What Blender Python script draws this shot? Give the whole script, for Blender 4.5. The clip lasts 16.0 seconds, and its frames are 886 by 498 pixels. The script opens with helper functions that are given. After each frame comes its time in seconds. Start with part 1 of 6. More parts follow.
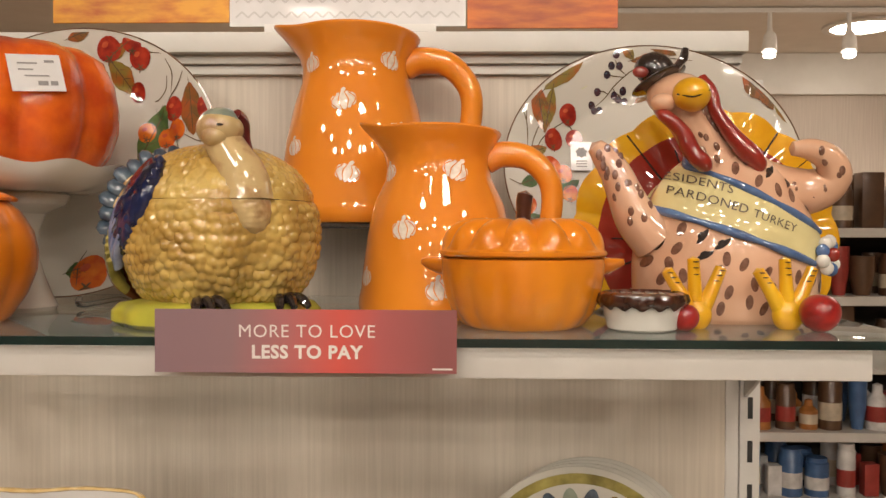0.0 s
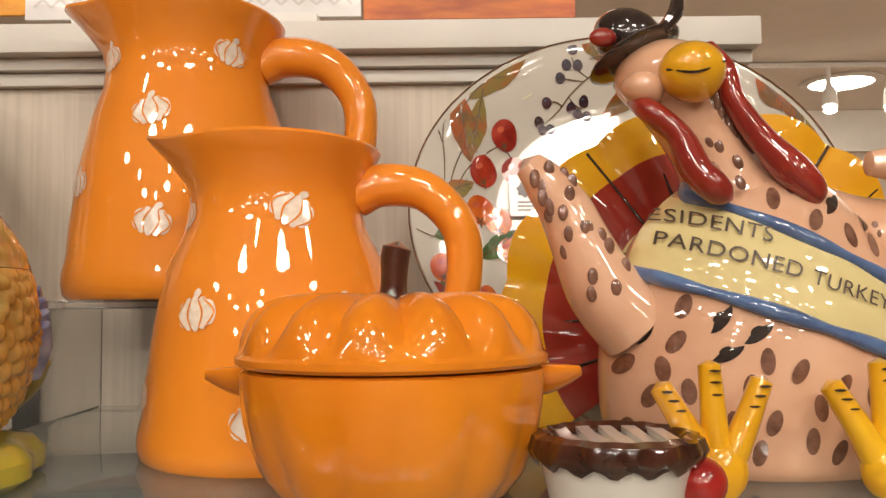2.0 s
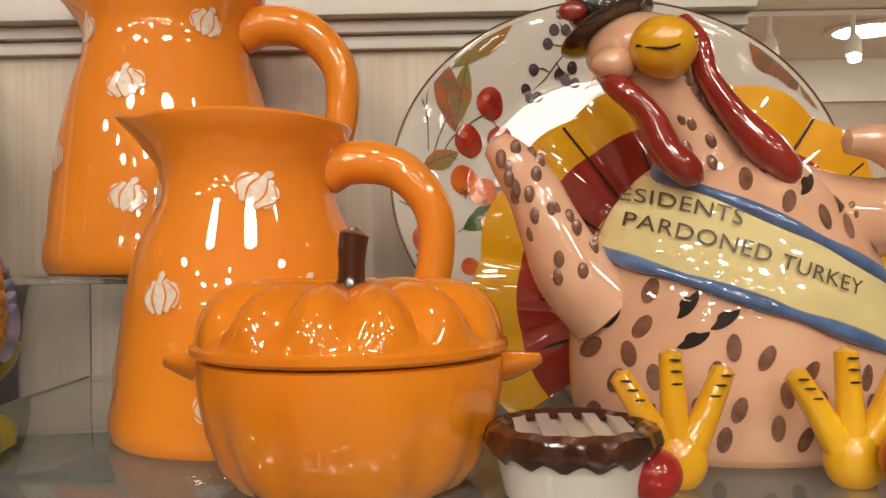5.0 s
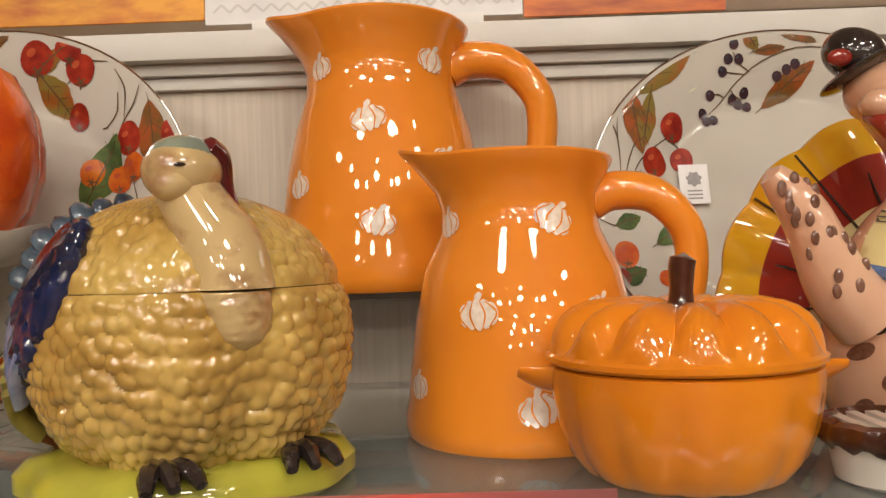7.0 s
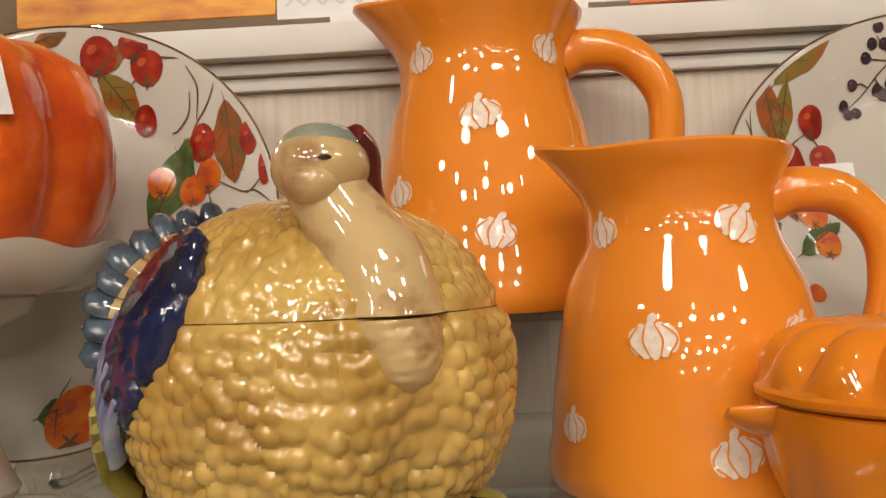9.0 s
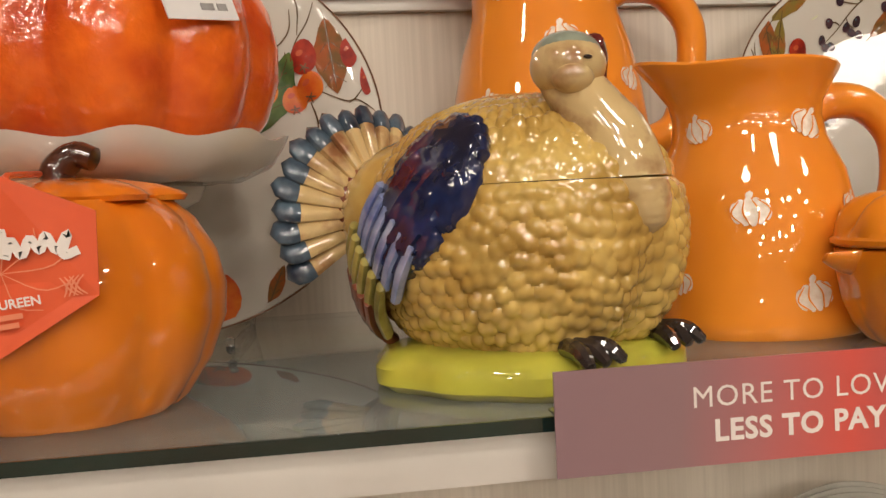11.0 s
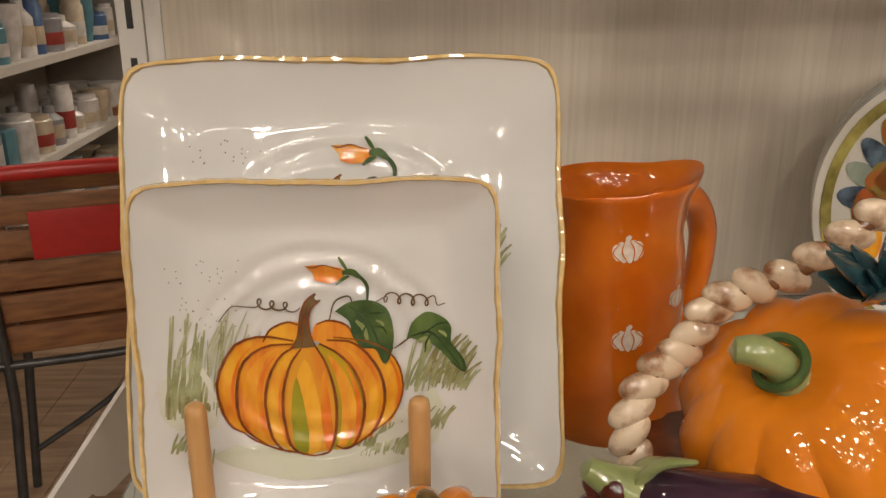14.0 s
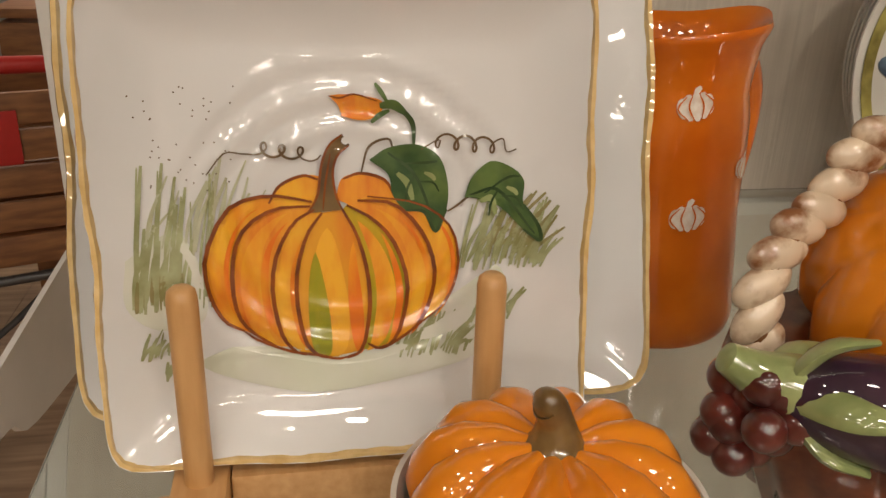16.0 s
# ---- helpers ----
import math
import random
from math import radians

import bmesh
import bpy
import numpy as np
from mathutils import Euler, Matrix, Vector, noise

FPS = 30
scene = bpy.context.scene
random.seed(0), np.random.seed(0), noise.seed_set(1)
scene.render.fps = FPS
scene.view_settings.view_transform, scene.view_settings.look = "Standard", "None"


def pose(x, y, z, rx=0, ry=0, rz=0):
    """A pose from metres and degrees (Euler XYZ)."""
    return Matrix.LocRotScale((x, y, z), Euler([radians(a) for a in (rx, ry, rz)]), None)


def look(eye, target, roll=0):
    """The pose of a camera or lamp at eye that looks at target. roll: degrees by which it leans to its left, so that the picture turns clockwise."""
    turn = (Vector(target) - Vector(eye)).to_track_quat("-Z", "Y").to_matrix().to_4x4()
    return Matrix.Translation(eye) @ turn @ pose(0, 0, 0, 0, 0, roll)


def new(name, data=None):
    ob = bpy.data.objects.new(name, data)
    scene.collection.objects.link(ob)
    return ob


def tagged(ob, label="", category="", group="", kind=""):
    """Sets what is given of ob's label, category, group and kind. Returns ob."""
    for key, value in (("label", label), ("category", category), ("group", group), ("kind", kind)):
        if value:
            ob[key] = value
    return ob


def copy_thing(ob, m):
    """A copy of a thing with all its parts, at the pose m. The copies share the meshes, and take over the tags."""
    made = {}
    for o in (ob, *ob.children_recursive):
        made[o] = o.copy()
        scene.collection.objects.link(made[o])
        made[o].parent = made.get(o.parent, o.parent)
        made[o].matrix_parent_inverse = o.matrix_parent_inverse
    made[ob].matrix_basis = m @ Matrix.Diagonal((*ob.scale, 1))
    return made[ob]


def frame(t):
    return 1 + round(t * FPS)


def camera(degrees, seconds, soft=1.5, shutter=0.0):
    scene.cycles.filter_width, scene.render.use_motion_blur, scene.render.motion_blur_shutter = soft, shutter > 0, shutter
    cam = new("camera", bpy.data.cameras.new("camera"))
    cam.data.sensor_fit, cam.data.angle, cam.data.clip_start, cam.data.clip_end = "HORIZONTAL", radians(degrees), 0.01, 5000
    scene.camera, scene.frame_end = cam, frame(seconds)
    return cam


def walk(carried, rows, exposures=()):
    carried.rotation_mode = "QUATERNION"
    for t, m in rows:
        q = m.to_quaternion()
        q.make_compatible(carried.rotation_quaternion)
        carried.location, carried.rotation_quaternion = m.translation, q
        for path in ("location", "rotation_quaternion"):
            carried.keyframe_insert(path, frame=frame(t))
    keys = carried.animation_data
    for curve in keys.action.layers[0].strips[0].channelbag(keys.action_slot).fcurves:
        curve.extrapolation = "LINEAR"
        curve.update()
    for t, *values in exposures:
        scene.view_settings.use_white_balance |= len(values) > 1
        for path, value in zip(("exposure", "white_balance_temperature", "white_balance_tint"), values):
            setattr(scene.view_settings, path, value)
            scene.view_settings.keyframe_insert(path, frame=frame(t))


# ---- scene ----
cam = camera(55.1, 16.0)
PATH = [
    (0, (0.023, -0.001, 1.416), (-0.024, 1.998, 1.381), 0.2),
    (0.5, (0.041, 0.106, 1.416), (0.011, 2.106, 1.38), -0.5),
    (1, (0.072, 0.226, 1.416), (0.057, 2.225, 1.47), 0.2),
    (1.5, (0.09, 0.288, 1.412), (0.082, 2.287, 1.49), -0.6),
    (2, (0.095, 0.316, 1.426), (0.089, 2.313, 1.543), -0.6),
    (2.5, (0.111, 0.322, 1.432), (0.104, 2.32, 1.518), 0.1),
    (3, (0.142, 0.33, 1.446), (-0.002, 2.324, 1.417), -1.1),
    (5.5, (0.102, 0.316, 1.438), (0.060, 2.315, 1.446), -0.7),
    (6, (0.067, 0.287, 1.436), (-0.078, 2.282, 1.435), -0.7),
    (6.5, (0.021, 0.267, 1.454), (-0.075, 2.265, 1.442), -0.8),
    (7, (-0.039, 0.263, 1.456), (-0.074, 2.263, 1.461), -1.8),
    (7.5, (-0.052, 0.297, 1.474), (-0.037, 2.297, 1.515), -1.4),
    (8, (-0.051, 0.342, 1.465), (-0.093, 2.341, 1.515), -1.6),
    (8.5, (-0.058, 0.354, 1.457), (-0.14, 2.351, 1.53), -1.8),
    (9, (-0.11, 0.342, 1.457), (-0.179, 2.34, 1.505), -2.6),
    (9.5, (-0.174, 0.31, 1.45), (-0.092, 2.308, 1.444), -2.2),
    (9.7, (-0.2, 0.293, 1.449), (-0.067, 2.288, 1.42), -2.1),
    (11.8, (-0.289, 0.229, 1.398), (0.003, 2.205, 1.286), -2.2),
    (12, (-0.291, 0.215, 1.386), (0.0, 2.19, 1.271), -1.5),
    (12.2, (-0.29, 0.2, 1.379), (-0.027, 2.178, 1.242), -1.7),
    (12.5, (-0.294, 0.176, 1.359), (-0.122, 2.162, 1.2), -0.9),
    (13, (-0.296, 0.128, 1.321), (-0.282, 2.104, 1.009), -1.8),
    (13.5, (-0.294, 0.14, 1.292), (-0.36, 2.071, 0.776), -1.0),
    (14, (-0.326, 0.202, 1.254), (-0.236, 2.094, 0.614), -0.2),
    (14.5, (-0.36, 0.264, 1.216), (-0.098, 2.133, 0.554), -0.3),
    (15, (-0.377, 0.309, 1.181), (-0.14, 2.163, 0.47), 0.3),
    (15.5, (-0.381, 0.312, 1.176), (-0.223, 2.159, 0.427), 0.7),
    (16, (-0.391, 0.307, 1.174), (-0.066, 2.121, 0.397), 1.8),
]
walk(cam, [(t, look(eye, target, roll)) for t, eye, target, roll in PATH],
     ((0, 0.03), (2, 0.10), (3, 0.03), (6, -0.03), (7, -0.02), (8.5, 0.0), (9.5, 0.02), (12, -0.08), (13.5, -0.18), (16, -0.18)))

# ---------------------------------------------------------------- light
world = bpy.data.worlds.new("store_air")
scene.world = world
world.use_nodes = True
world.node_tree.nodes["Background"].inputs[0].default_value = (1.0, 0.93, 0.85, 1)
world.node_tree.nodes["Background"].inputs[1].default_value = 0.04


def lamp(name, x, y, z, target, power, size, colour=(1.0, 0.86, 0.70)):
    data = bpy.data.lights.new(name, "AREA")
    data.shape, data.size, data.energy, data.color = "DISK", size, power, colour
    ob = new(name, data)
    ob.matrix_world = look((x, y, z), target)
    return ob


def spot(name, x, y, z, target, power, beam, colour=(1.0, 0.905, 0.79)):
    data = bpy.data.lights.new(name, "SPOT")
    data.spot_size, data.spot_blend, data.shadow_soft_size, data.energy, data.color = radians(beam), 1.0, 0.055, power, colour
    ob = new(name, data)
    ob.matrix_world = look((x, y, z), target)
    return ob


# ceiling track lamps over the aisle, beamed at the top shelf
# the last three, far back and strongest, are added fill for the whole view
for lx, ly, p in ((-1.25, -0.10, 11), (-0.48, -0.72, 9), (0.10, -0.05, 10), (0.62, -0.80, 11), (1.30, -0.30, 11), (-0.25, -1.75, 14), (0.62, -2.35, 14), (1.65, -1.80, 14), (-1.05, -2.45, 14), (-1.85, -1.60, 18), (-1.30, -4.60, 66), (0.35, -4.80, 66), (1.70, -4.50, 66)):
    spot("track_spot", lx, ly, 2.85, (lx * 0.55, 0.85, 1.60), p, 54)
# added fill lamps that brighten the far aisles, without fixtures of their own
for lx, ly in ((2.6, 3.6), (4.5, 5.6), (-2.4, 3.0), (-1.0, 5.0)):
    lamp("aisle_spot", lx, ly, 2.9, (lx, ly + 0.6, 0.6), 52, 0.35)
# broad fill light added over the far aisles; the ceiling has no panels there
for lx, ly in ((0.0, 3.2), (3.2, 3.0)):
    lamp("panel_glow", lx, ly, 3.02, (lx, ly, 0), 9, 1.2, (1.0, 0.88, 0.74))


# ---------------------------------------------------------------- materials
def mat(name, colour, second=None, rough=0.5, scale=40.0, bump=0.0, bscale=None, metal=0.0, coat=0.0, detail=4.0,
        mix=(0.35, 0.7), stretch=(1, 1, 1), spec=0.5, island=0.0, big=0.0, bigscale=6.0):
    """A procedural surface: two colours mixed by noise, large stains, fine relief."""
    m = bpy.data.materials.new(name)
    m.use_nodes = True
    t = m.node_tree
    n, l = t.nodes, t.links
    b = n["Principled BSDF"]
    b.inputs["Roughness"].default_value = rough
    b.inputs["Metallic"].default_value = metal
    b.inputs["Coat Weight"].default_value = coat
    b.inputs["Coat Roughness"].default_value = 0.018
    b.inputs["Coat IOR"].default_value = 1.72
    b.inputs["Specular IOR Level"].default_value = spec
    tc = n.new("ShaderNodeTexCoord")
    mp = n.new("ShaderNodeMapping")
    mp.inputs["Scale"].default_value = stretch
    l.new(tc.outputs["Object"], mp.inputs["Vector"])
    nz = n.new("ShaderNodeTexNoise")
    nz.inputs["Scale"].default_value, nz.inputs["Detail"].default_value = scale, detail
    l.new(mp.outputs["Vector"], nz.inputs["Vector"])
    ramp = n.new("ShaderNodeValToRGB")
    second = second or tuple(c * 0.8 for c in colour)
    ramp.color_ramp.elements[0].position, ramp.color_ramp.elements[1].position = mix
    ramp.color_ramp.elements[0].color, ramp.color_ramp.elements[1].color = (*second, 1), (*colour, 1)
    l.new(nz.outputs["Fac"], ramp.inputs["Fac"])
    out = ramp.outputs["Color"]
    if big:
        n2 = n.new("ShaderNodeTexNoise")
        n2.inputs["Scale"].default_value = bigscale
        l.new(tc.outputs["Object"], n2.inputs["Vector"])
        hs = n.new("ShaderNodeMapRange")
        hs.inputs["From Min"].default_value, hs.inputs["From Max"].default_value = 0.3, 0.7
        hs.inputs["To Min"].default_value, hs.inputs["To Max"].default_value = 1 - big, 1 + big
        l.new(n2.outputs["Fac"], hs.inputs["Value"])
        hv = n.new("ShaderNodeHueSaturation")
        l.new(out, hv.inputs["Color"])
        l.new(hs.outputs["Result"], hv.inputs["Value"])
        out = hv.outputs["Color"]
    if island:
        g = n.new("ShaderNodeNewGeometry")
        mr = n.new("ShaderNodeMapRange")
        mr.inputs["To Min"].default_value, mr.inputs["To Max"].default_value = 1 - island, 1 + island
        l.new(g.outputs["Random Per Island"], mr.inputs["Value"])
        hv = n.new("ShaderNodeHueSaturation")
        l.new(out, hv.inputs["Color"])
        l.new(mr.outputs["Result"], hv.inputs["Value"])
        out = hv.outputs["Color"]
    l.new(out, b.inputs["Base Color"])
    if bump:
        nb = n.new("ShaderNodeTexNoise")
        nb.inputs["Scale"].default_value, nb.inputs["Detail"].default_value = bscale or scale, 3
        l.new(mp.outputs["Vector"], nb.inputs["Vector"])
        bp = n.new("ShaderNodeBump")
        bp.inputs["Strength"].default_value, bp.inputs["Distance"].default_value = bump, 0.002
        l.new(nb.outputs["Fac"], bp.inputs["Height"])
        l.new(bp.outputs["Normal"], b.inputs["Normal"])
        l.new(bp.outputs["Normal"], b.inputs["Coat Normal"])
    return m


def glaze(name, colour, second=None, **k):
    k.setdefault("rough", 0.32)
    k.setdefault("coat", 1.0)
    k.setdefault("spec", 0.08)
    k.setdefault("bump", 0.03)
    k.setdefault("bscale", 45)
    k.setdefault("big", 0.05)
    return mat(name, colour, second, **k)


def glass(name, colour, rough=0.02, clear=1.0):
    m = bpy.data.materials.new(name)
    m.use_nodes = True
    b = m.node_tree.nodes["Principled BSDF"]
    b.inputs["Base Color"].default_value = (*colour, 1)
    b.inputs["Transmission Weight"].default_value = clear
    b.inputs["Roughness"].default_value = rough
    b.inputs["IOR"].default_value = 1.45
    return m


def glow(name, colour, power):
    m = bpy.data.materials.new(name)
    m.use_nodes = True
    b = m.node_tree.nodes["Principled BSDF"]
    b.inputs["Emission Color"].default_value = (*colour, 1)
    b.inputs["Emission Strength"].default_value = power
    return m


ORANGE = glaze("orange_glaze", (0.85, 0.290, 0.028), (0.79, 0.248, 0.020), scale=9)
BOWL_ORANGE = glaze("amber_orange_glaze", (0.82, 0.280, 0.014), (0.74, 0.212, 0.010), scale=12)
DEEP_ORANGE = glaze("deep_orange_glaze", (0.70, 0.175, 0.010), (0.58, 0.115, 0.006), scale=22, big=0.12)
CRACKLE = glaze("mottled_orange_glaze", (0.85, 0.17, 0.012), (0.55, 0.06, 0.008), scale=28, bump=0.35, bscale=160, big=0.15)
TUREEN_ORANGE = glaze("tureen_orange_glaze", (0.80, 0.225, 0.012), (0.68, 0.165, 0.008), scale=14)
WHITE_MARK = mat("white_underglaze", (0.86, 0.80, 0.70), (0.74, 0.62, 0.50), rough=0.18, scale=260, coat=0.4)
CREAM = glaze("cream_glaze", (0.58, 0.55, 0.49), (0.53, 0.50, 0.44), scale=8, bump=0.03, spec=0.03, coat=0.35)
PLATE_WHITE = glaze("ivory_white_glaze", (0.70, 0.695, 0.68), (0.66, 0.65, 0.63), scale=8, bump=0.08)
WHITE_CERAMIC = glaze("white_glaze", (0.70, 0.67, 0.61), (0.65, 0.62, 0.56), scale=8, bump=0.06)
RIM_GOLD = glaze("ochre_rim_glaze", (0.74, 0.55, 0.26), (0.60, 0.40, 0.15), scale=120)
RIM_BROWN = glaze("brown_rim_glaze", (0.22, 0.10, 0.045), (0.10, 0.045, 0.02), scale=90)
STEM_BROWN = glaze("dark_brown_glaze", (0.085, 0.022, 0.010), (0.03, 0.010, 0.006), scale=50)
STEM_OLIVE = glaze("olive_brown_glaze", (0.24, 0.15, 0.05), (0.10, 0.055, 0.02), scale=60)
HEN = glaze("honey_glaze", (0.66, 0.46, 0.135), (0.42, 0.25, 0.055), scale=34, rough=0.22, big=0.15, bigscale=20)
HEN_PALE = glaze("pale_buff_glaze", (0.60, 0.44, 0.21), (0.27, 0.12, 0.05), scale=46, mix=(0.32, 0.52), detail=8)
BLUE = glaze("cobalt_glaze", (0.010, 0.024, 0.105), (0.003, 0.005, 0.020), scale=55)
SKY = glaze("pale_blue_glaze", (0.42, 0.48, 0.66), (0.12, 0.16, 0.36), scale=60)
SLATE = glaze("slate_blue_glaze", (0.10, 0.15, 0.20), (0.02, 0.03, 0.05), scale=60)
GREY_GREEN = glaze("grey_green_glaze", (0.30, 0.34, 0.26), (0.20, 0.24, 0.20), scale=60)
LIME = glaze("lime_glaze", (0.52, 0.50, 0.06), (0.38, 0.36, 0.05), scale=26)
OLIVE = glaze("yellow_olive_glaze", (0.42, 0.36, 0.10), (0.16, 0.13, 0.03), scale=40)
RUST = glaze("rust_glaze", (0.26, 0.07, 0.03), (0.10, 0.025, 0.015), scale=50)
MAROON = glaze("maroon_glaze", (0.14, 0.012, 0.012), (0.06, 0.006, 0.008), scale=50)
DARK = glaze("black_glaze", (0.012, 0.010, 0.010), (0.03, 0.02, 0.018), scale=50)
FLESH = glaze("pale_pink_glaze", (0.74, 0.47, 0.32), (0.66, 0.38, 0.24), scale=24, big=0.08)
SPOT = glaze("brown_spot_glaze", (0.12, 0.05, 0.03), (0.24, 0.12, 0.08), scale=160)
YELLOW = glaze("egg_yellow_glaze", (0.80, 0.45, 0.015), (0.70, 0.33, 0.01), scale=30)
BRICK_RED = glaze("brick_red_glaze", (0.33, 0.030, 0.018), (0.24, 0.018, 0.012), scale=30)
SASH = glaze("pale_yellow_glaze", (0.76, 0.66, 0.33), (0.70, 0.60, 0.30), scale=30)
SASH_BLUE = glaze("denim_blue_glaze", (0.11, 0.20, 0.40), (0.06, 0.11, 0.25), scale=60)
APPLE = glaze("apple_red_glaze", (0.42, 0.02, 0.015), (0.25, 0.012, 0.012), scale=90)
LEAF = mat("painted_leaf", (0.20, 0.145, 0.028), (0.30, 0.095, 0.020), rough=0.34, spec=0.15, scale=60, coat=0.3, mix=(0.4, 0.6))
LEAF_RED = mat("painted_red_leaf", (0.32, 0.080, 0.018), (0.16, 0.080, 0.020), rough=0.34, spec=0.15, scale=55, coat=0.3, mix=(0.4, 0.6))
LEAF_GREEN = mat("painted_green_leaf", (0.11, 0.165, 0.045), (0.035, 0.075, 0.025), rough=0.34, spec=0.15, scale=60, coat=0.3)
BERRY = mat("painted_berry", (0.40, 0.038, 0.014), (0.20, 0.012, 0.008), rough=0.34, spec=0.15, scale=80, coat=0.3)
BERRY_ORANGE = mat("painted_orange_berry", (0.66, 0.19, 0.02), (0.50, 0.07, 0.014), rough=0.16, scale=60, coat=0.5)
BERRY_BLACK = mat("painted_black_berry", (0.03, 0.02, 0.03), (0.07, 0.03, 0.04), rough=0.16, scale=90, coat=0.5)
BERRY_SHINE = mat("painted_berry_light", (0.56, 0.12, 0.045), (0.44, 0.07, 0.03), rough=0.16, scale=80, coat=0.5)
TWIG = mat("painted_twig", (0.16, 0.10, 0.05), (0.09, 0.06, 0.03), rough=0.2, scale=80, coat=0.4)
GRASS = mat("painted_grass", (0.40, 0.42, 0.24), (0.25, 0.26, 0.12), rough=0.2, scale=120, coat=0.4)
GRASS_WASH = mat("painted_green_wash", (0.60, 0.62, 0.49), (0.67, 0.66, 0.59), rough=0.2, scale=30, coat=0.4)
P_ORANGE = mat("painted_pumpkin_orange", (0.82, 0.35, 0.028), (0.68, 0.16, 0.018), rough=0.16, scale=42, coat=0.5, mix=(0.35, 0.6), stretch=(2.2, 1, 0.7))
P_YELLOW = mat("painted_pumpkin_yellow", (0.84, 0.42, 0.030), (0.74, 0.22, 0.02), rough=0.16, scale=42, coat=0.5, mix=(0.35, 0.6), stretch=(2.2, 1, 0.7))
P_GREEN = mat("painted_pumpkin_green", (0.74, 0.34, 0.025), (0.70, 0.20, 0.02), rough=0.16, scale=30, coat=0.5, mix=(0.3, 0.6), stretch=(2.2, 1, 0.7))
P_LINE = mat("painted_outline", (0.12, 0.030, 0.008), (0.30, 0.075, 0.012), rough=0.2, scale=90, coat=0.4)
GRASS_PALE = mat("painted_pale_grass", (0.50, 0.50, 0.36), (0.40, 0.40, 0.26), rough=0.2, scale=120, coat=0.4)
GRASS_DRY = mat("painted_dry_grass", (0.30, 0.25, 0.12), (0.20, 0.19, 0.07), rough=0.2, scale=120, coat=0.4)
P_MOSS = mat("painted_moss_green", (0.30, 0.29, 0.02), (0.52, 0.34, 0.02), rough=0.2, spec=0.15, scale=26, coat=0.5, mix=(0.42, 0.66), stretch=(2.2, 1, 0.7))
P_RED = mat("painted_red_orange", (0.74, 0.18, 0.018), (0.80, 0.32, 0.02), rough=0.2, spec=0.15, scale=60, coat=0.5, mix=(0.35, 0.6), stretch=(2.2, 1, 0.5))
LEAF_DARK = mat("painted_dark_green", (0.022, 0.045, 0.016), (0.05, 0.085, 0.03), rough=0.3, spec=0.15, scale=60, coat=0.4)
EGGPLANT = glaze("aubergine_glaze", (0.020, 0.010, 0.022), (0.05, 0.02, 0.04), scale=40)
TEAL = glaze("teal_glaze", (0.028, 0.085, 0.095), (0.012, 0.03, 0.04), scale=70)
SAGE = glaze("sage_glaze", (0.36, 0.40, 0.17), (0.22, 0.27, 0.10), scale=50)
FERN = glaze("pale_green_glaze", (0.46, 0.48, 0.22), (0.34, 0.35, 0.15), scale=50)
GRAPE = glaze("grape_glaze", (0.16, 0.03, 0.02), (0.06, 0.012, 0.01), scale=60)
ROPE = glaze("ivory_rope_glaze", (0.70, 0.56, 0.40), (0.24, 0.10, 0.04), scale=70, mix=(0.32, 0.52))
PEG = mat("pale_wood", (0.62, 0.36, 0.15), (0.52, 0.28, 0.10), rough=0.42, scale=30, stretch=(6, 6, 0.6), bump=0.12)
PEG_FLAT = mat("pale_wood_rail", (0.60, 0.35, 0.15), (0.50, 0.27, 0.10), rough=0.42, scale=30, stretch=(6, 0.6, 6), bump=0.12)
PANEL = mat("linen_laminate", (0.60, 0.53, 0.44), (0.51, 0.445, 0.365), rough=0.5, scale=26, stretch=(9, 9, 0.22), bump=0.12, bscale=40, big=0.03, mix=(0.3, 0.7))
WHITE_METAL = mat("white_enamel", (0.64, 0.615, 0.575), (0.59, 0.565, 0.525), rough=0.38, scale=18, bump=0.05, bscale=300, big=0.03)
TRIM = mat("white_trim_paint", (0.70, 0.68, 0.635), (0.65, 0.63, 0.585), rough=0.42, scale=12, bump=0.05, bscale=200, big=0.03)
SLOT = mat("slot_shadow_steel", (0.03, 0.028, 0.026), (0.02, 0.02, 0.02), rough=0.7)
SHELF_GLASS = glass("shelf_glass", (0.70, 0.75, 0.72), 0.03, 0.92)
GLASS_EDGE = mat("green_glass_edge", (0.010, 0.030, 0.026), (0.006, 0.016, 0.015), rough=0.08, scale=20, coat=0.5)
ACRYLIC = glass("clear_acrylic", (0.96, 0.96, 0.95), 0.03, 0.96)
INK_WHITE = mat("white_ink", (0.80, 0.74, 0.70), (0.74, 0.68, 0.64), rough=0.5)
INK_DARK = mat("brown_ink", (0.06, 0.045, 0.035), (0.10, 0.07, 0.05), rough=0.4, scale=200)
INK_GREY = mat("grey_ink", (0.24, 0.23, 0.23), (0.33, 0.32, 0.32), rough=0.6, scale=200)
PAPER = mat("white_paper", (0.78, 0.77, 0.77), (0.72, 0.71, 0.71), rough=0.35, scale=40, coat=0.2)
TAG = mat("coral_tag", (0.80, 0.13, 0.05), (0.74, 0.11, 0.04), rough=0.22, scale=40, coat=0.6)
TAG_LINE = mat("peach_tag_print", (0.82, 0.27, 0.15), (0.78, 0.24, 0.13), rough=0.22, coat=0.5)
FLOOR_WOOD = mat("vinyl_plank", (0.36, 0.25, 0.16), (0.20, 0.13, 0.085), rough=0.35, scale=6, stretch=(0.6, 7, 1), island=0.25, bump=0.1)
CEILING = mat("ceiling_paint", (0.80, 0.76, 0.70), (0.76, 0.72, 0.66), rough=0.8, scale=6)
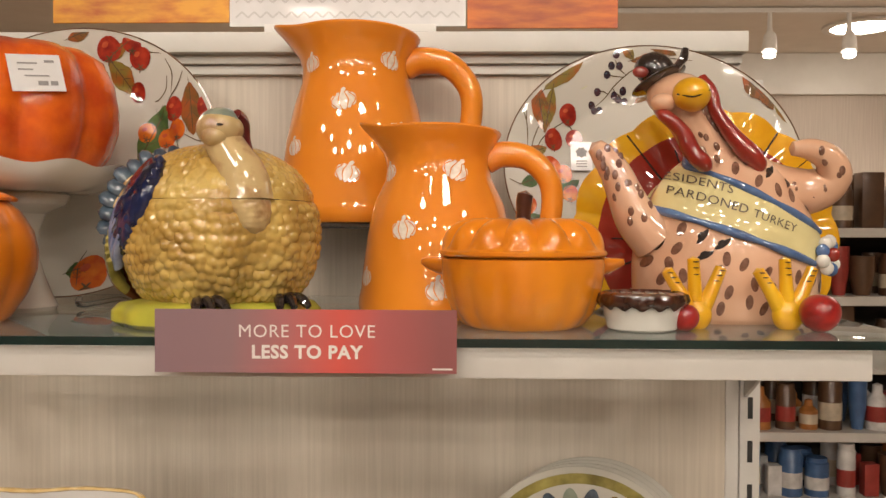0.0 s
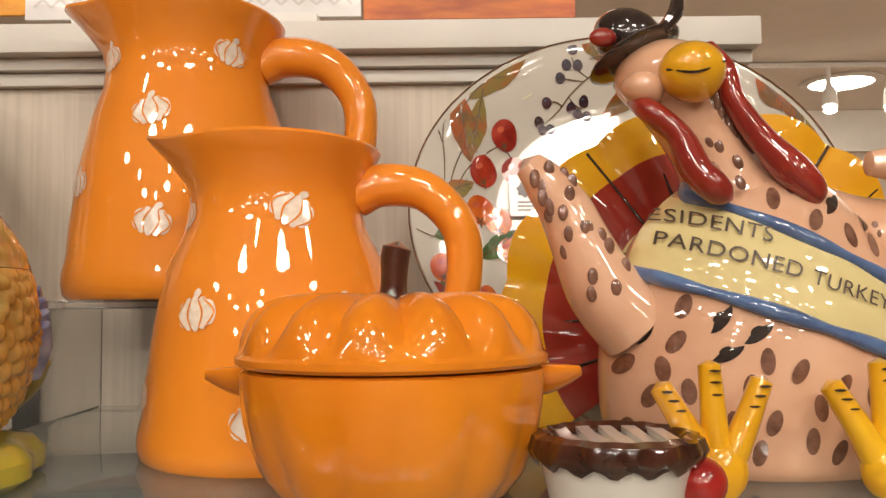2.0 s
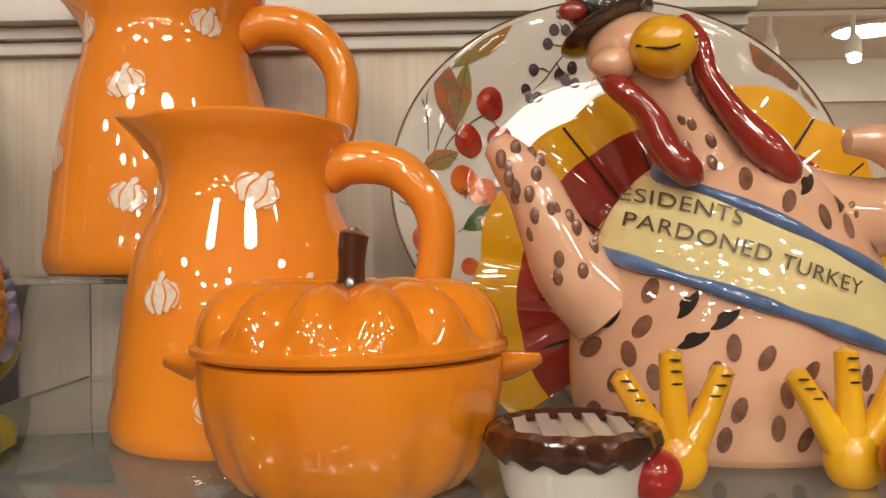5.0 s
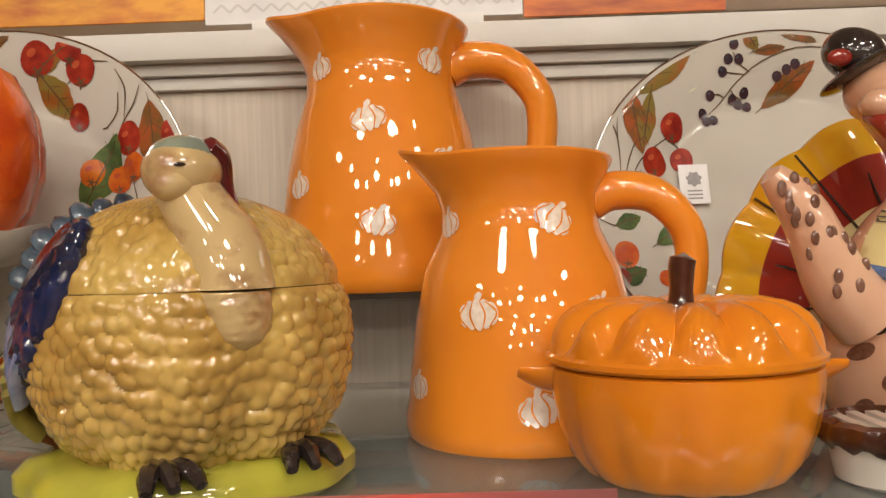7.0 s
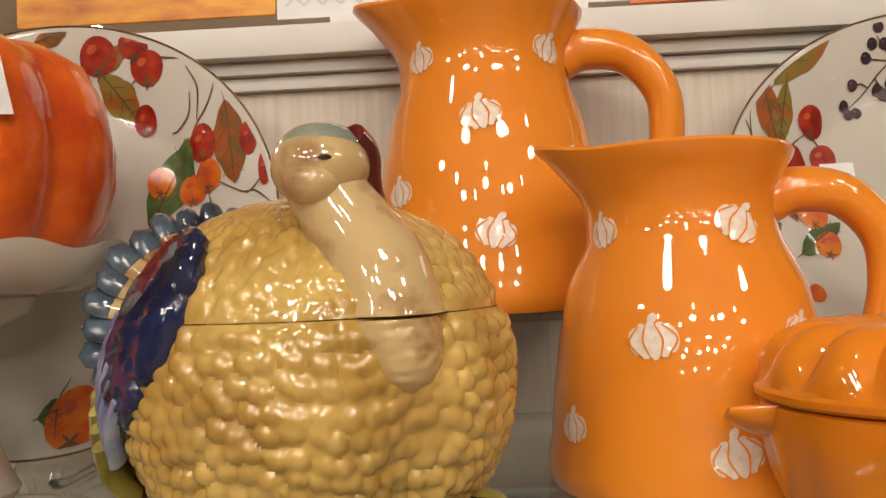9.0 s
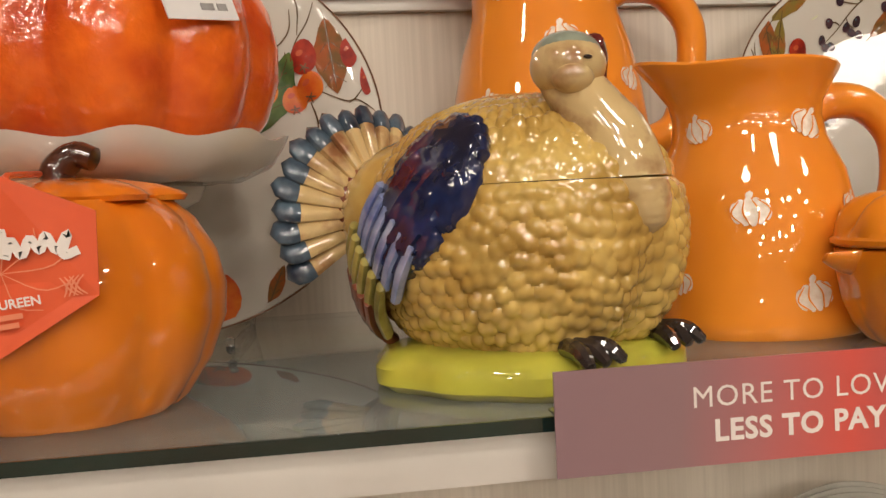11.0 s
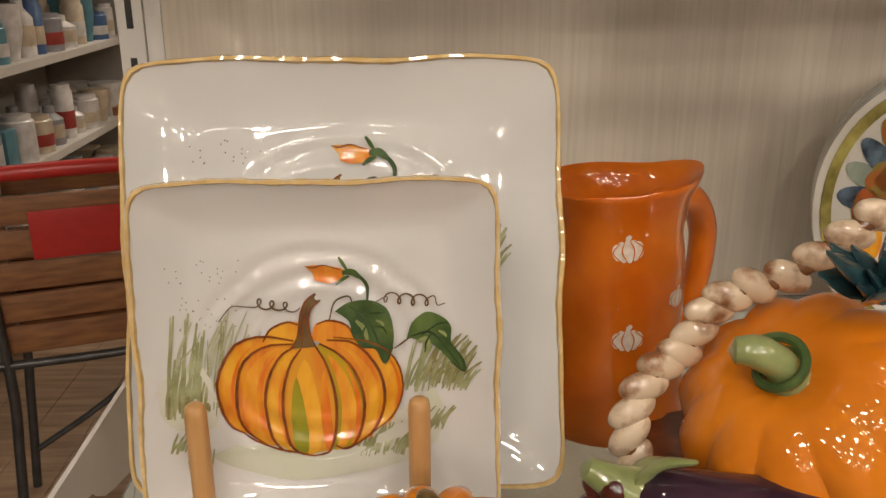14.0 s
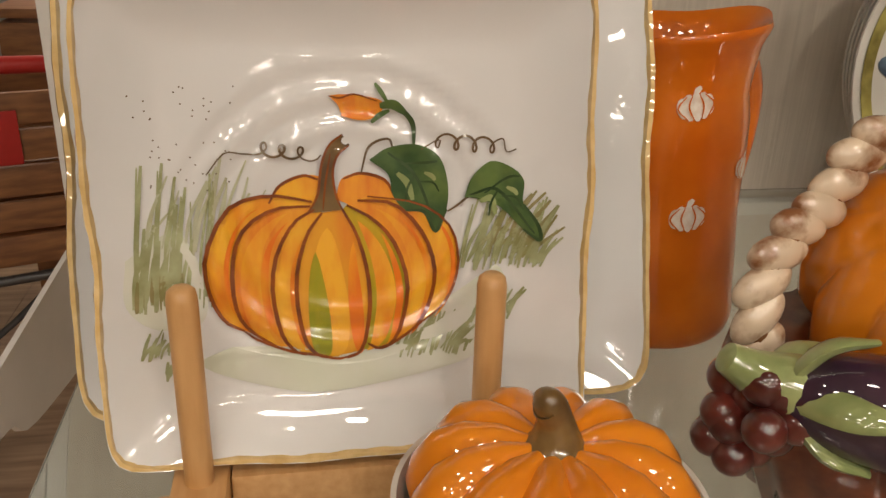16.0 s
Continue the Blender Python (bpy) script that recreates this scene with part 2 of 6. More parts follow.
STORE_WALL = mat("beige_wall_panel", (0.50, 0.43, 0.37), (0.44, 0.375, 0.32), rough=0.6, scale=9, stretch=(8, 8, 0.3), bump=0.05)
STORE_BAND = mat("white_wall_band", (0.74, 0.72, 0.68), (0.70, 0.68, 0.64), rough=0.6, scale=9)
BACK_WALL = mat("warm_wall_paint", (0.55, 0.49, 0.42), (0.50, 0.44, 0.38), rough=0.7, scale=5)
STEEL = mat("dark_tube_steel", (0.06, 0.06, 0.065), (0.09, 0.09, 0.09), rough=0.35, metal=0.6, scale=30)
CRATE = mat("stained_crate_wood", (0.30, 0.135, 0.05), (0.17, 0.07, 0.03), rough=0.5, scale=14, stretch=(1, 6, 6), bump=0.2, island=0.15)
RED_PLASTIC = mat("red_plastic", (0.42, 0.020, 0.018), (0.36, 0.016, 0.014), rough=0.35)
GONDOLA = mat("grey_shelf_paint", (0.42, 0.40, 0.37), (0.38, 0.36, 0.33), rough=0.5, scale=20)
DARK_BACK = mat("dark_shelf_back", (0.07, 0.055, 0.045), (0.05, 0.04, 0.035), rough=0.6, scale=20)
FIXTURE = mat("white_fixture", (0.80, 0.78, 0.75), (0.75, 0.73, 0.70), rough=0.4)
LAMP_FACE = glow("lamp_face", (1.0, 0.90, 0.76), 14.0)
DIFFUSER = glow("bright_diffuser", (1.0, 0.89, 0.76), 34.0)
GOODS = [mat("goods_" + n, c, tuple(v * 0.7 for v in c), rough=0.35, scale=25, coat=0.2) for n, c in (
    ("white", (0.74, 0.72, 0.70)), ("blue", (0.07, 0.15, 0.32)), ("teal", (0.10, 0.27, 0.34)), ("cream", (0.66, 0.56, 0.42)),
    ("amber", (0.45, 0.17, 0.04)), ("brown", (0.12, 0.06, 0.03)), ("red", (0.40, 0.05, 0.04)), ("grey", (0.33, 0.33, 0.35)), ("green", (0.13, 0.20, 0.08)))]


# ---------------------------------------------------------------- mesh helpers
def finish(name, bm, material, parent=None, label="", smooth=True):
    me = bpy.data.meshes.new(name)
    bmesh.ops.recalc_face_normals(bm, faces=bm.faces)
    bm.to_mesh(me)
    bm.free()
    for m in material if isinstance(material, (list, tuple)) else [material]:
        me.materials.append(m)
    if smooth:
        for p in me.polygons:
            p.use_smooth = True
        me.set_sharp_from_angle(angle=radians(42))
    ob = new(name, me)
    if parent:
        ob.parent = parent
    if label:
        ob["label"] = label
    return ob


def part(name, bm, material, parent, label="", smooth=True):
    return finish(name, bm, material, parent, label, smooth)


def thing(name, label, category, x=0.0, y=0.0, z=0.0, turn=0.0, group="", kind="", tilt=0.0):
    ob = new(name)
    ob.matrix_basis = pose(x, y, z, tilt, 0, turn)
    return tagged(ob, label, category, group, kind)


def box(x0, x1, y0, y1, z0, z1, bevel=0.0, bm=None, mi=0):
    bm = bm or bmesh.new()
    v = [bm.verts.new((x, y, z)) for x in (x0, x1) for y in (y0, y1) for z in (z0, z1)]
    fs = [bm.faces.new([v[i] for i in q]) for q in ((0, 1, 3, 2), (4, 6, 7, 5), (0, 4, 5, 1), (2, 3, 7, 6), (0, 2, 6, 4), (1, 5, 7, 3))]
    for f in fs:
        f.material_index = mi
    if bevel:
        es = list({e for f in fs for e in f.edges})
        bmesh.ops.bevel(bm, geom=es, offset=bevel, segments=2, affect="EDGES", profile=0.6)
    return bm


def grid_faces(bm, rings, close=True, mi=0):
    for a, b in zip(rings, rings[1:]):
        n = len(a)
        for i in range(n if close else n - 1):
            j = (i + 1) % n
            q = [a[i], a[j], b[j], b[i]]
            q = [w for k, w in enumerate(q) if w not in q[:k]]
            if len(q) > 2:
                try:
                    bm.faces.new(q).material_index = mi
                except ValueError:
                    pass


def lathe(profile, seg=48, shape=None, bm=None, mi=0, cap=True):
    """Rings of (radius, height) round z. shape(angle, radius, height) moves a point."""
    bm = bm or bmesh.new()
    rings = []
    for r, z in profile:
        if r < 1e-5:
            v = bm.verts.new((0, 0, z) if not shape else shape(0, 0, z))
            rings.append([v] * seg)
            continue
        ring = []
        for i in range(seg):
            a = 2 * math.pi * i / seg
            ring.append(bm.verts.new(shape(a, r, z) if shape else (r * math.cos(a), r * math.sin(a), z)))
        rings.append(ring)
    grid_faces(bm, rings, True, mi)
    return bm


def spline(points, n):
    """Catmull-Rom through tuples of any length."""
    pts = [np.array(p, float) for p in points]
    pts = [2 * pts[0] - pts[1]] + pts + [2 * pts[-1] - pts[-2]]
    out = []
    m = len(pts) - 3
    for k in range(n):
        s = k / (n - 1) * m
        i = min(int(s), m - 1)
        u = s - i
        p0, p1, p2, p3 = pts[i:i + 4]
        out.append(0.5 * (2 * p1 + (p2 - p0) * u + (2 * p0 - 5 * p1 + 4 * p2 - p3) * u * u + (3 * p1 - p0 - 3 * p2 + p3) * u ** 3))
    return out


def tube(points, n=24, seg=14, bm=None, mi=0, flat=1.0, twist=None):
    """A rounded sweep through (x, y, z, radius); closed, rounded ends."""
    bm = bm or bmesh.new()
    path = spline(points, n)
    rings = []
    side = None
    for i, p in enumerate(path):
        c = Vector(p[:3])
        d = Vector(path[min(i + 1, n - 1)][:3]) - Vector(path[max(i - 1, 0)][:3])
        d.normalize()
        if side is None:
            side = d.orthogonal().normalized()
        side = (side - d * side.dot(d)).normalized()
        up = d.cross(side)
        r = max(float(p[3]), 1e-4)
        ring = []
        for k in range(seg):
            a = 2 * math.pi * k / seg
            rr = r * (twist(a, i / (n - 1)) if twist else 1)
            ring.append(bm.verts.new(c + side * (math.cos(a) * rr) + up * (math.sin(a) * rr * flat)))
        if i == 0:
            rings.append([bm.verts.new(c - d * r * 0.5)] * seg)
        rings.append(ring)
        if i == n - 1:
            rings.append([bm.verts.new(c + d * r * 0.5)] * seg)
    grid_faces(bm, rings, True, mi)
    return bm


def ball(cx, cy, cz, rx, ry, rz, u=28, v=16, bm=None, mi=0, move=None, m=None):
    bm = bm or bmesh.new()
    rings = []
    for j in range(v + 1):
        th = math.pi * j / v
        if j in (0, v):
            p = Vector((0, 0, rz * math.cos(th)))
            if move:
                p = move(p)
            p = (m @ p if m else p) + Vector((cx, cy, cz))
            rings.append([bm.verts.new(p)] * u)
            continue
        ring = []
        for i in range(u):
            a = 2 * math.pi * i / u
            p = Vector((rx * math.sin(th) * math.cos(a), ry * math.sin(th) * math.sin(a), rz * math.cos(th)))
            if move:
                p = move(p)
            ring.append(bm.verts.new((m @ p if m else p) + Vector((cx, cy, cz))))
        rings.append(ring)
    grid_faces(bm, rings, True, mi)
    return bm


def blob(bm, put, cx, cy, rx, ry, turn=0.0, edge=None, rings=3, seg=18, lift=0.0005, mi=0):
    """A flat painted shape laid on a surface: put(u, v, lift) gives the place."""
    c, s = math.cos(radians(turn)), math.sin(radians(turn))
    rows = [[bm.verts.new(put(cx, cy, lift))] * seg]
    for k in range(1, rings + 1):
        ring = []
        for i in range(seg):
            a = 2 * math.pi * i / seg
            e = (edge(a) if edge else 1.0) * k / rings
            u, v = rx * e * math.cos(a), ry * e * math.sin(a)
            ring.append(bm.verts.new(put(cx + u * c - v * s, cy + u * s + v * c, lift)))
        rows.append(ring)
    grid_faces(bm, rows, True, mi)


def stroke(bm, put, pts, w, lift=0.0006, n=14, mi=0, taper=True):
    """A painted brush line through (u, v)."""
    p = spline([(*q, 0) for q in pts], n)
    rows = []
    for i, q in enumerate(p):
        d = p[min(i + 1, n - 1)] - p[max(i - 1, 0)]
        L = math.hypot(d[0], d[1]) or 1
        f = w * (0.25 + 0.75 * math.sin(math.pi * (0.12 + 0.76 * i / (n - 1)))) if taper else w
        ox, oy = -d[1] / L * f / 2, d[0] / L * f / 2
        rows.append([bm.verts.new(put(q[0] + ox, q[1] + oy, lift)), bm.verts.new(put(q[0] - ox, q[1] - oy, lift))])
    grid_faces(bm, rows, False, mi)


def words(bm, put, text, size, cx, cy, turn=0.0, lift=0.0008, mi=0, thick=0.0, space=1.0, shear=0.0):
    """Letters of the built-in font as flat faces laid on a surface, centred."""
    cu = bpy.data.curves.new("letters", "FONT")
    cu.body, cu.size, cu.align_x, cu.align_y, cu.offset, cu.space_character, cu.shear = text, size, "CENTER", "CENTER", thick, space, shear
    cu.resolution_u = 3
    ob = bpy.data.objects.new("letters", cu)
    me = ob.to_mesh()
    c, s = math.cos(radians(turn)), math.sin(radians(turn))
    vs = [bm.verts.new(put(cx + v.co.x * c - v.co.y * s, cy + v.co.x * s + v.co.y * c, lift)) for v in me.vertices]
    for p in me.polygons:
        try:
            bm.faces.new([vs[i] for i in p.vertices]).material_index = mi
        except ValueError:
            pass
    ob.to_mesh_clear()
    bpy.data.objects.remove(ob)


SHELF, LOW = 1.342, 0.922
WALL = 1.02

# ---------------------------------------------------------------- the store round it
floor = tagged(finish("floor", box(-7, 7, -9, 8, -0.05, -0.004), FLOOR_WOOD), "brown wood-look vinyl plank store floor", "floor", kind="structure")
ceiling = tagged(finish("ceiling", box(-7, 7, -9, 8, 3.1, 3.2), CEILING), "plain off-white painted store ceiling", "ceiling", kind="structure")
tagged(finish("wall_north", box(-7, 7, 8, 8.1, 0, 3.1), STORE_WALL), "beige panelled far store wall", "wall", kind="structure")
tagged(finish("wall_south", box(-7, 7, -9.1, -9, 0, 3.1), BACK_WALL), "warm beige store wall", "wall", kind="structure")
tagged(finish("wall_west", box(-7.1, -7, -9, 8, 0, 3.1), BACK_WALL), "warm beige store wall", "wall", kind="structure")
tagged(finish("wall_east", box(7, 7.1, -9, 8, 0, 3.1), BACK_WALL), "warm beige store wall", "wall", kind="structure")

# ---------------------------------------------------------------- shelving unit
unit = thing("shelving_unit", "white slotted steel shelving bay with a linen-patterned back panel", "shelving")
part("back_panel", box(-0.545, 0.338, WALL, WALL + 0.018, 0.12, 1.612, 0.001), PANEL, unit, "beige linen-textured laminate back panel")
for sx in (-0.573, 0.366):
    s = 1 if sx > 0 else -1
    post = part("upright", box(sx - 0.012, sx + 0.012, WALL - 0.004, WALL + 0.03, 0, 1.60, 0.0015), WHITE_METAL, unit)
    a, b = sorted((sx - s * 0.0125, sx - s * 0.028))
    part("side_strip", box(a, b, WALL - 0.001, WALL + 0.02, 0.1, 1.60, 0.001), WHITE_METAL, unit)
    me = None
    z = 1.223 + 0.0522 * 7
    while z > 0.4:
        if me is None:
            sl = part("slot", box(-0.003, 0.003, -0.0046, -0.003, -0.0258, 0), SLOT, post, "", False)
            me = sl.data
        else:
            sl = new("slot", me)
            sl.parent = post
        sl.matrix_basis = Matrix.Translation((sx, WALL, z))
        z -= 0.0522
# moulded top rail
part("top_rail", box(-0.60, 0.352, WALL - 0.030, WALL + 0.03, 1.628, 1.652, 0.002), TRIM, unit, "white moulded cap rail")
part("rail_fillet", box(-0.595, 0.349, WALL - 0.016, WALL + 0.03, 1.6175, 1.6277, 0.0015), TRIM, unit)
part("rail_bead", box(-0.595, 0.349, WALL - 0.008, WALL + 0.02, 1.606, 1.617, 0.0015), TRIM, unit)


def shelf(z, front, x0, x1):
    sh = thing("glass_shelf", "clear green-edged glass shelf on a white steel frame", "shelf", group="shelves of the bay")
    g = part("glass_pane", box(x0, x1, front + 0.0012, WALL - 0.008, z - 0.0065, z, 0.0008), SHELF_GLASS, sh)
    g.visible_shadow = False
    part("glass_edge", box(x0, x1, front, front + 0.0010, z - 0.0065, z - 0.0002), GLASS_EDGE, sh, "dark green polished glass edge")
    part("front_rail", box(x0 + 0.04, x1 - 0.045, front + 0.008, front + 0.020, z - 0.0300, z - 0.0075, 0.002), WHITE_METAL, sh, "white steel front rail")
    part("rear_rail", box(x0 + 0.04, x1 - 0.045, WALL - 0.040, WALL - 0.026, z - 0.034, z - 0.008, 0.002), WHITE_METAL, sh)
    for bx in (-0.573, 0.366):
        s = 1 if bx > 0 else -1
        bm = bmesh.new()
        ys = [front + 0.025, front + 0.20, front + 0.29, front + 0.335, WALL - 0.006]
        lo = [z - 0.034, z - 0.036, z - 0.047, z - 0.072, z - 0.118]
        rows = []
        for k in range(21):
            f = k / 20
            p = spline(list(zip(ys, lo, [0] * 5)), 21)[k]
            rows.append([bm.verts.new((bx - s * 0.006 + dx, p[0], zz)) for dx, zz in ((-0.002, z - 0.008), (0.002, z - 0.008), (0.002, p[1]), (-0.002, p[1]))])
        grid_faces(bm, rows)
        bm.faces.new(rows[0])
        bm.faces.new(rows[-1])
        part("bracket", bm, WHITE_METAL, sh, "curved white steel bracket")
    return sh


shelf(SHELF, 0.600, -0.56, 0.36)
shelf(LOW, 0.470, -0.515, 0.36)


# ---------------------------------------------------------------- pitchers
PUMPKIN_LOBES = ((-0.62, 0.34, 0.62), (0.62, 0.34, 0.62), (-0.34, 0.36, 0.80), (0.34, 0.36, 0.80), (0.0, 0.30, 0.88))


def pumpkin_mark(bm, put, cx, cy, size, turn):
    """A white stamped pumpkin: a lobed body with gaps between the ribs, and a stalk."""
    c, s = math.cos(radians(turn)), math.sin(radians(turn))
    for k, (ox, rx, ry) in enumerate(PUMPKIN_LOBES):
        u = ox * size * 0.55
        blob(bm, put, cx + u * c, cy + u * s, rx * size * 0.50, ry * size * 0.44, turn, rings=2, seg=14, lift=0.0004 + 0.00007 * k)
    stroke(bm, put, [(cx - s * size * 0.34, cy + c * size * 0.34), (cx - s * size * 0.42 + c * 0.05 * size, cy + c * size * 0.42 + s * 0.05 * size),
                     (cx - s * size * 0.50 + c * 0.14 * size, cy + c * size * 0.50 + s * 0.14 * size)], size * 0.17, 0.0005, 6)


def pumpkin_lines(bm, put, cx, cy, size, turn):
    c, s = math.cos(radians(turn)), math.sin(radians(turn))
    for ox in (-0.42, -0.17, 0.17, 0.42):
        pts = [(ox * 0.55, 0.30), (ox * 1.15, 0.0), (ox * 0.6, -0.32)]
        stroke(bm, put, [(cx + (u * c - v * s) * size, cy + (u * s + v * c) * size) for u, v in pts], size * 0.045, 0.0011, 9)


def pitcher(label, x, y, z, k, turn, marks, base=0.087, neck=0.057, rim=0.071, group="orange pitchers", spout=0.021, glazing=None, tall=0.222, hturn=0):
    glazing = glazing or ORANGE
    root = thing("pitcher", label, "pitcher", x, y, z, turn, group)
    prof = [(0, 0.002), (base * 0.90, 0.0015), (base * 0.955, 0.0), (base * 0.985, 0.003), (base, 0.010), (base * 0.995, 0.018), (base * 0.965, 0.030), (base * 0.945, 0.05),
            (base * 0.885, 0.09), (max(base * 0.80, neck * 1.09), 0.125), (neck * 1.06, 0.152), (neck, 0.168), (neck * 1.015, 0.180), (rim * 0.93, 0.197), (rim * 0.985, 0.204), (rim, 0.2075),
            (rim * 0.985, 0.2095), (rim * 0.93, 0.2075), (rim * 0.86, 0.200), (neck * 0.93, 0.180), (neck * 0.92, 0.165), (max(base * 0.74, neck), 0.125), (base * 0.86, 0.06), (base * 0.84, 0.012), (0, 0.010)]
    f = tall / 0.222

    def shape(a, r, zz):
        h = max(0.0, (zz - 0.150) / 0.058) ** 1.6
        w = math.exp(-((math.atan2(math.sin(a - math.pi), math.cos(a - math.pi))) / 0.42) ** 2)
        back = math.exp(-((math.atan2(math.sin(a), math.cos(a))) / 0.9) ** 2)
        rr = r + spout * w * h * (r / rim)
        up = h * (0.0065 * w - 0.004 * back + 0.012 * math.exp(-((math.atan2(math.sin(a - 2.0), math.cos(a - 2.0))) / 0.9) ** 2) * 0.4)
        return (k * rr * math.cos(a), k * rr * math.sin(a), k * f * (zz + up))
    outer = [p for p in prof]
    part("body", lathe(outer, 72, shape), glazing, root, "glossy orange glazed body with pouring lip")
    zs = [p[1] for p in prof[4:16]]
    rs = [p[0] for p in prof[4:16]]

    def radius(zz):
        return float(np.interp(zz, zs, rs))

    def put(u, v, lift):
        # u: arc length from the front, v: height
        r = radius(v / f)
        a = -math.pi / 2 - radians(turn) + u / r
        p = Vector(shape(a, r, v / f))
        return p + Vector((math.cos(a), math.sin(a), 0.15)) * lift * 1.2
    hb = bmesh.new()
    ca, sa = math.cos(radians(hturn)), math.sin(radians(hturn))
    pts = [(neck * 0.93, 0.172, 0.0125), (neck * 1.25, 0.181, 0.0135), (neck * 1.80, 0.176, 0.0125), (neck * 2.20, 0.150, 0.0115), (neck * 2.24, 0.115, 0.0110), (neck * 2.08, 0.082, 0.0108), (neck * 1.9, 0.060, 0.0115), (base * 0.93, 0.045, 0.0135)]
    tube([(k * r * ca, k * r * sa, k * f * zz, k * w * 1.12) for r, zz, w in pts], 34, 18, hb)
    part("handle", hb, glazing, root, "looped orange handle")
    for u, v, size, t in marks:
        bm = bmesh.new()
        pumpkin_mark(bm, put, u, v, size, t)
        dec = part("painted_pumpkin", bm, WHITE_MARK, root, "white stamped pumpkin motif")
        bm = bmesh.new()
        pumpkin_lines(bm, put, u, v, size, t)
        part("motif_line", bm, glazing, dec)
    return root


pitcher("tall glossy orange pitcher with white pumpkin motifs on a clear riser", -0.0960, 0.945, 1.428, 1.0, 2,
        [(-0.048, 0.169, 0.0235, 8), (0.0455, 0.172, 0.0245, -18), (-0.005, 0.126, 0.0265, 12), (-0.067, 0.079, 0.0235, 10), (0.001, 0.050, 0.0255, -14), (0.0545, 0.095, 0.023, -20), (0.10, 0.03, 0.024, 0), (-0.13, 0.03, 0.024, 0)])
pitcher("smaller glossy orange pitcher with white pumpkin motifs standing on glass", 0.0005, 0.796, SHELF, 0.82, -2,
        [(-0.066, 0.158, 0.025, 14), (0.0195, 0.159, 0.0285, -28), (-0.037, 0.095, 0.0285, 6), (-0.097, 0.042, 0.024, 8), (0.003, 0.032, 0.0290, 14), (0.0525, 0.096, 0.0245, -14), (0.11, 0.04, 0.024, 0)], base=0.092)
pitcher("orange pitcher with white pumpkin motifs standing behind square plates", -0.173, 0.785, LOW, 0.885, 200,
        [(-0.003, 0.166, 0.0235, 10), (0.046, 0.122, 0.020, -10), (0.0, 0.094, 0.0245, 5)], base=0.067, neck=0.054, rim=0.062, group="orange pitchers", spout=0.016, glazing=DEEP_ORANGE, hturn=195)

# clear riser under the tall pitcher
rs = thing("acrylic_riser", "clear acrylic block riser under an orange pitcher", "riser", -0.105, 0.945, SHELF)
part("top_plate", box(-0.088, 0.088, -0.072, 0.072, 0.0795, 0.0855, 0.001), ACRYLIC, rs).visible_shadow = False
for a, b in ((-0.088, -0.083), (0.083, 0.088)):
    part("side_plate", box(a, b, -0.072, 0.072, 0.0, 0.079, 0.0006), ACRYLIC, rs).visible_shadow = False


# ---------------------------------------------------------------- ribbed pumpkin forms
def ribbed(n, depth, phase=0.0, sharp=0.7):
    def f(a):
        return 1 - depth * (1 - abs(math.sin(n * (a + phase) / 2)) ** sharp)
    return f


def covered_bowl(x, y, z):
    root = thing("casserole", "small orange pumpkin-shaped covered casserole with side lugs", "casserole", x, y, z, 0)
    rb = ribbed(14, 0.045, 0.1)

    def sh(a, r, zz):
        q = 1 - (1 - rb(a)) * min(1, max(0, (0.052 - zz) / 0.02))
        return (r * q * math.cos(a), r * q * math.sin(a), zz)
    prof = [(0, 0.003), (0.042, 0.002), (0.045, 0), (0.0505, 0.003), (0.0575, 0.012), (0.063, 0.026), (0.0655, 0.040), (0.066, 0.050), (0.0655, 0.0545), (0.063, 0.0555), (0.060, 0.053), (0.055, 0.03), (0.038, 0.008), (0, 0.006)]
    part("bowl", lathe(prof, 96, sh), BOWL_ORANGE, root, "ribbed orange bowl")
    for s in (-1, 1):
        part("lug", tube([(s * 0.062, 0, 0.0485, 0.0048), (s * 0.069, 0, 0.049, 0.0040), (s * 0.076, 0, 0.0505, 0.0028), (s * 0.082, 0, 0.052, 0.0015)], 10, 12, flat=2.2), BOWL_ORANGE, root)
    rl = ribbed(14, 0.085, 0.1, 0.9)

    def lid(a, r, zz):
        f = min(1, max(0, (zz - 0.0615) / 0.012))
        q = 1 - (1 - rl(a)) * f
        return (r * q * math.cos(a), r * q * math.sin(a), zz - (1 - rl(a)) * 0.06 * f * min(1, r / 0.05))
    prof = [(0.055, 0.057), (0.066, 0.0565), (0.0678, 0.058), (0.0678, 0.0605), (0.0660, 0.0620), (0.0658, 0.0655), (0.0650, 0.0700), (0.0630, 0.0750), (0.0595, 0.0795), (0.0545, 0.0832), (0.048, 0.0858), (0.040, 0.0870), (0.03, 0.0868), (0.018, 0.086), (0.008, 0.083), (0, 0.082)]
    lo = part("lid", lathe(prof, 144, lid), BOWL_ORANGE, root, "scalloped orange pumpkin lid")
    part("stem", tube([(0, 0, 0.080, 0.0075), (0.0005, 0, 0.090, 0.006), (0.001, 0, 0.101, 0.0066), (0.002, 0, 0.1065, 0.0066)], 14, 14), STEM_BROWN, lo, "dark brown glazed stalk")
    return root


covered_bowl(0.0715, 0.690, SHELF)


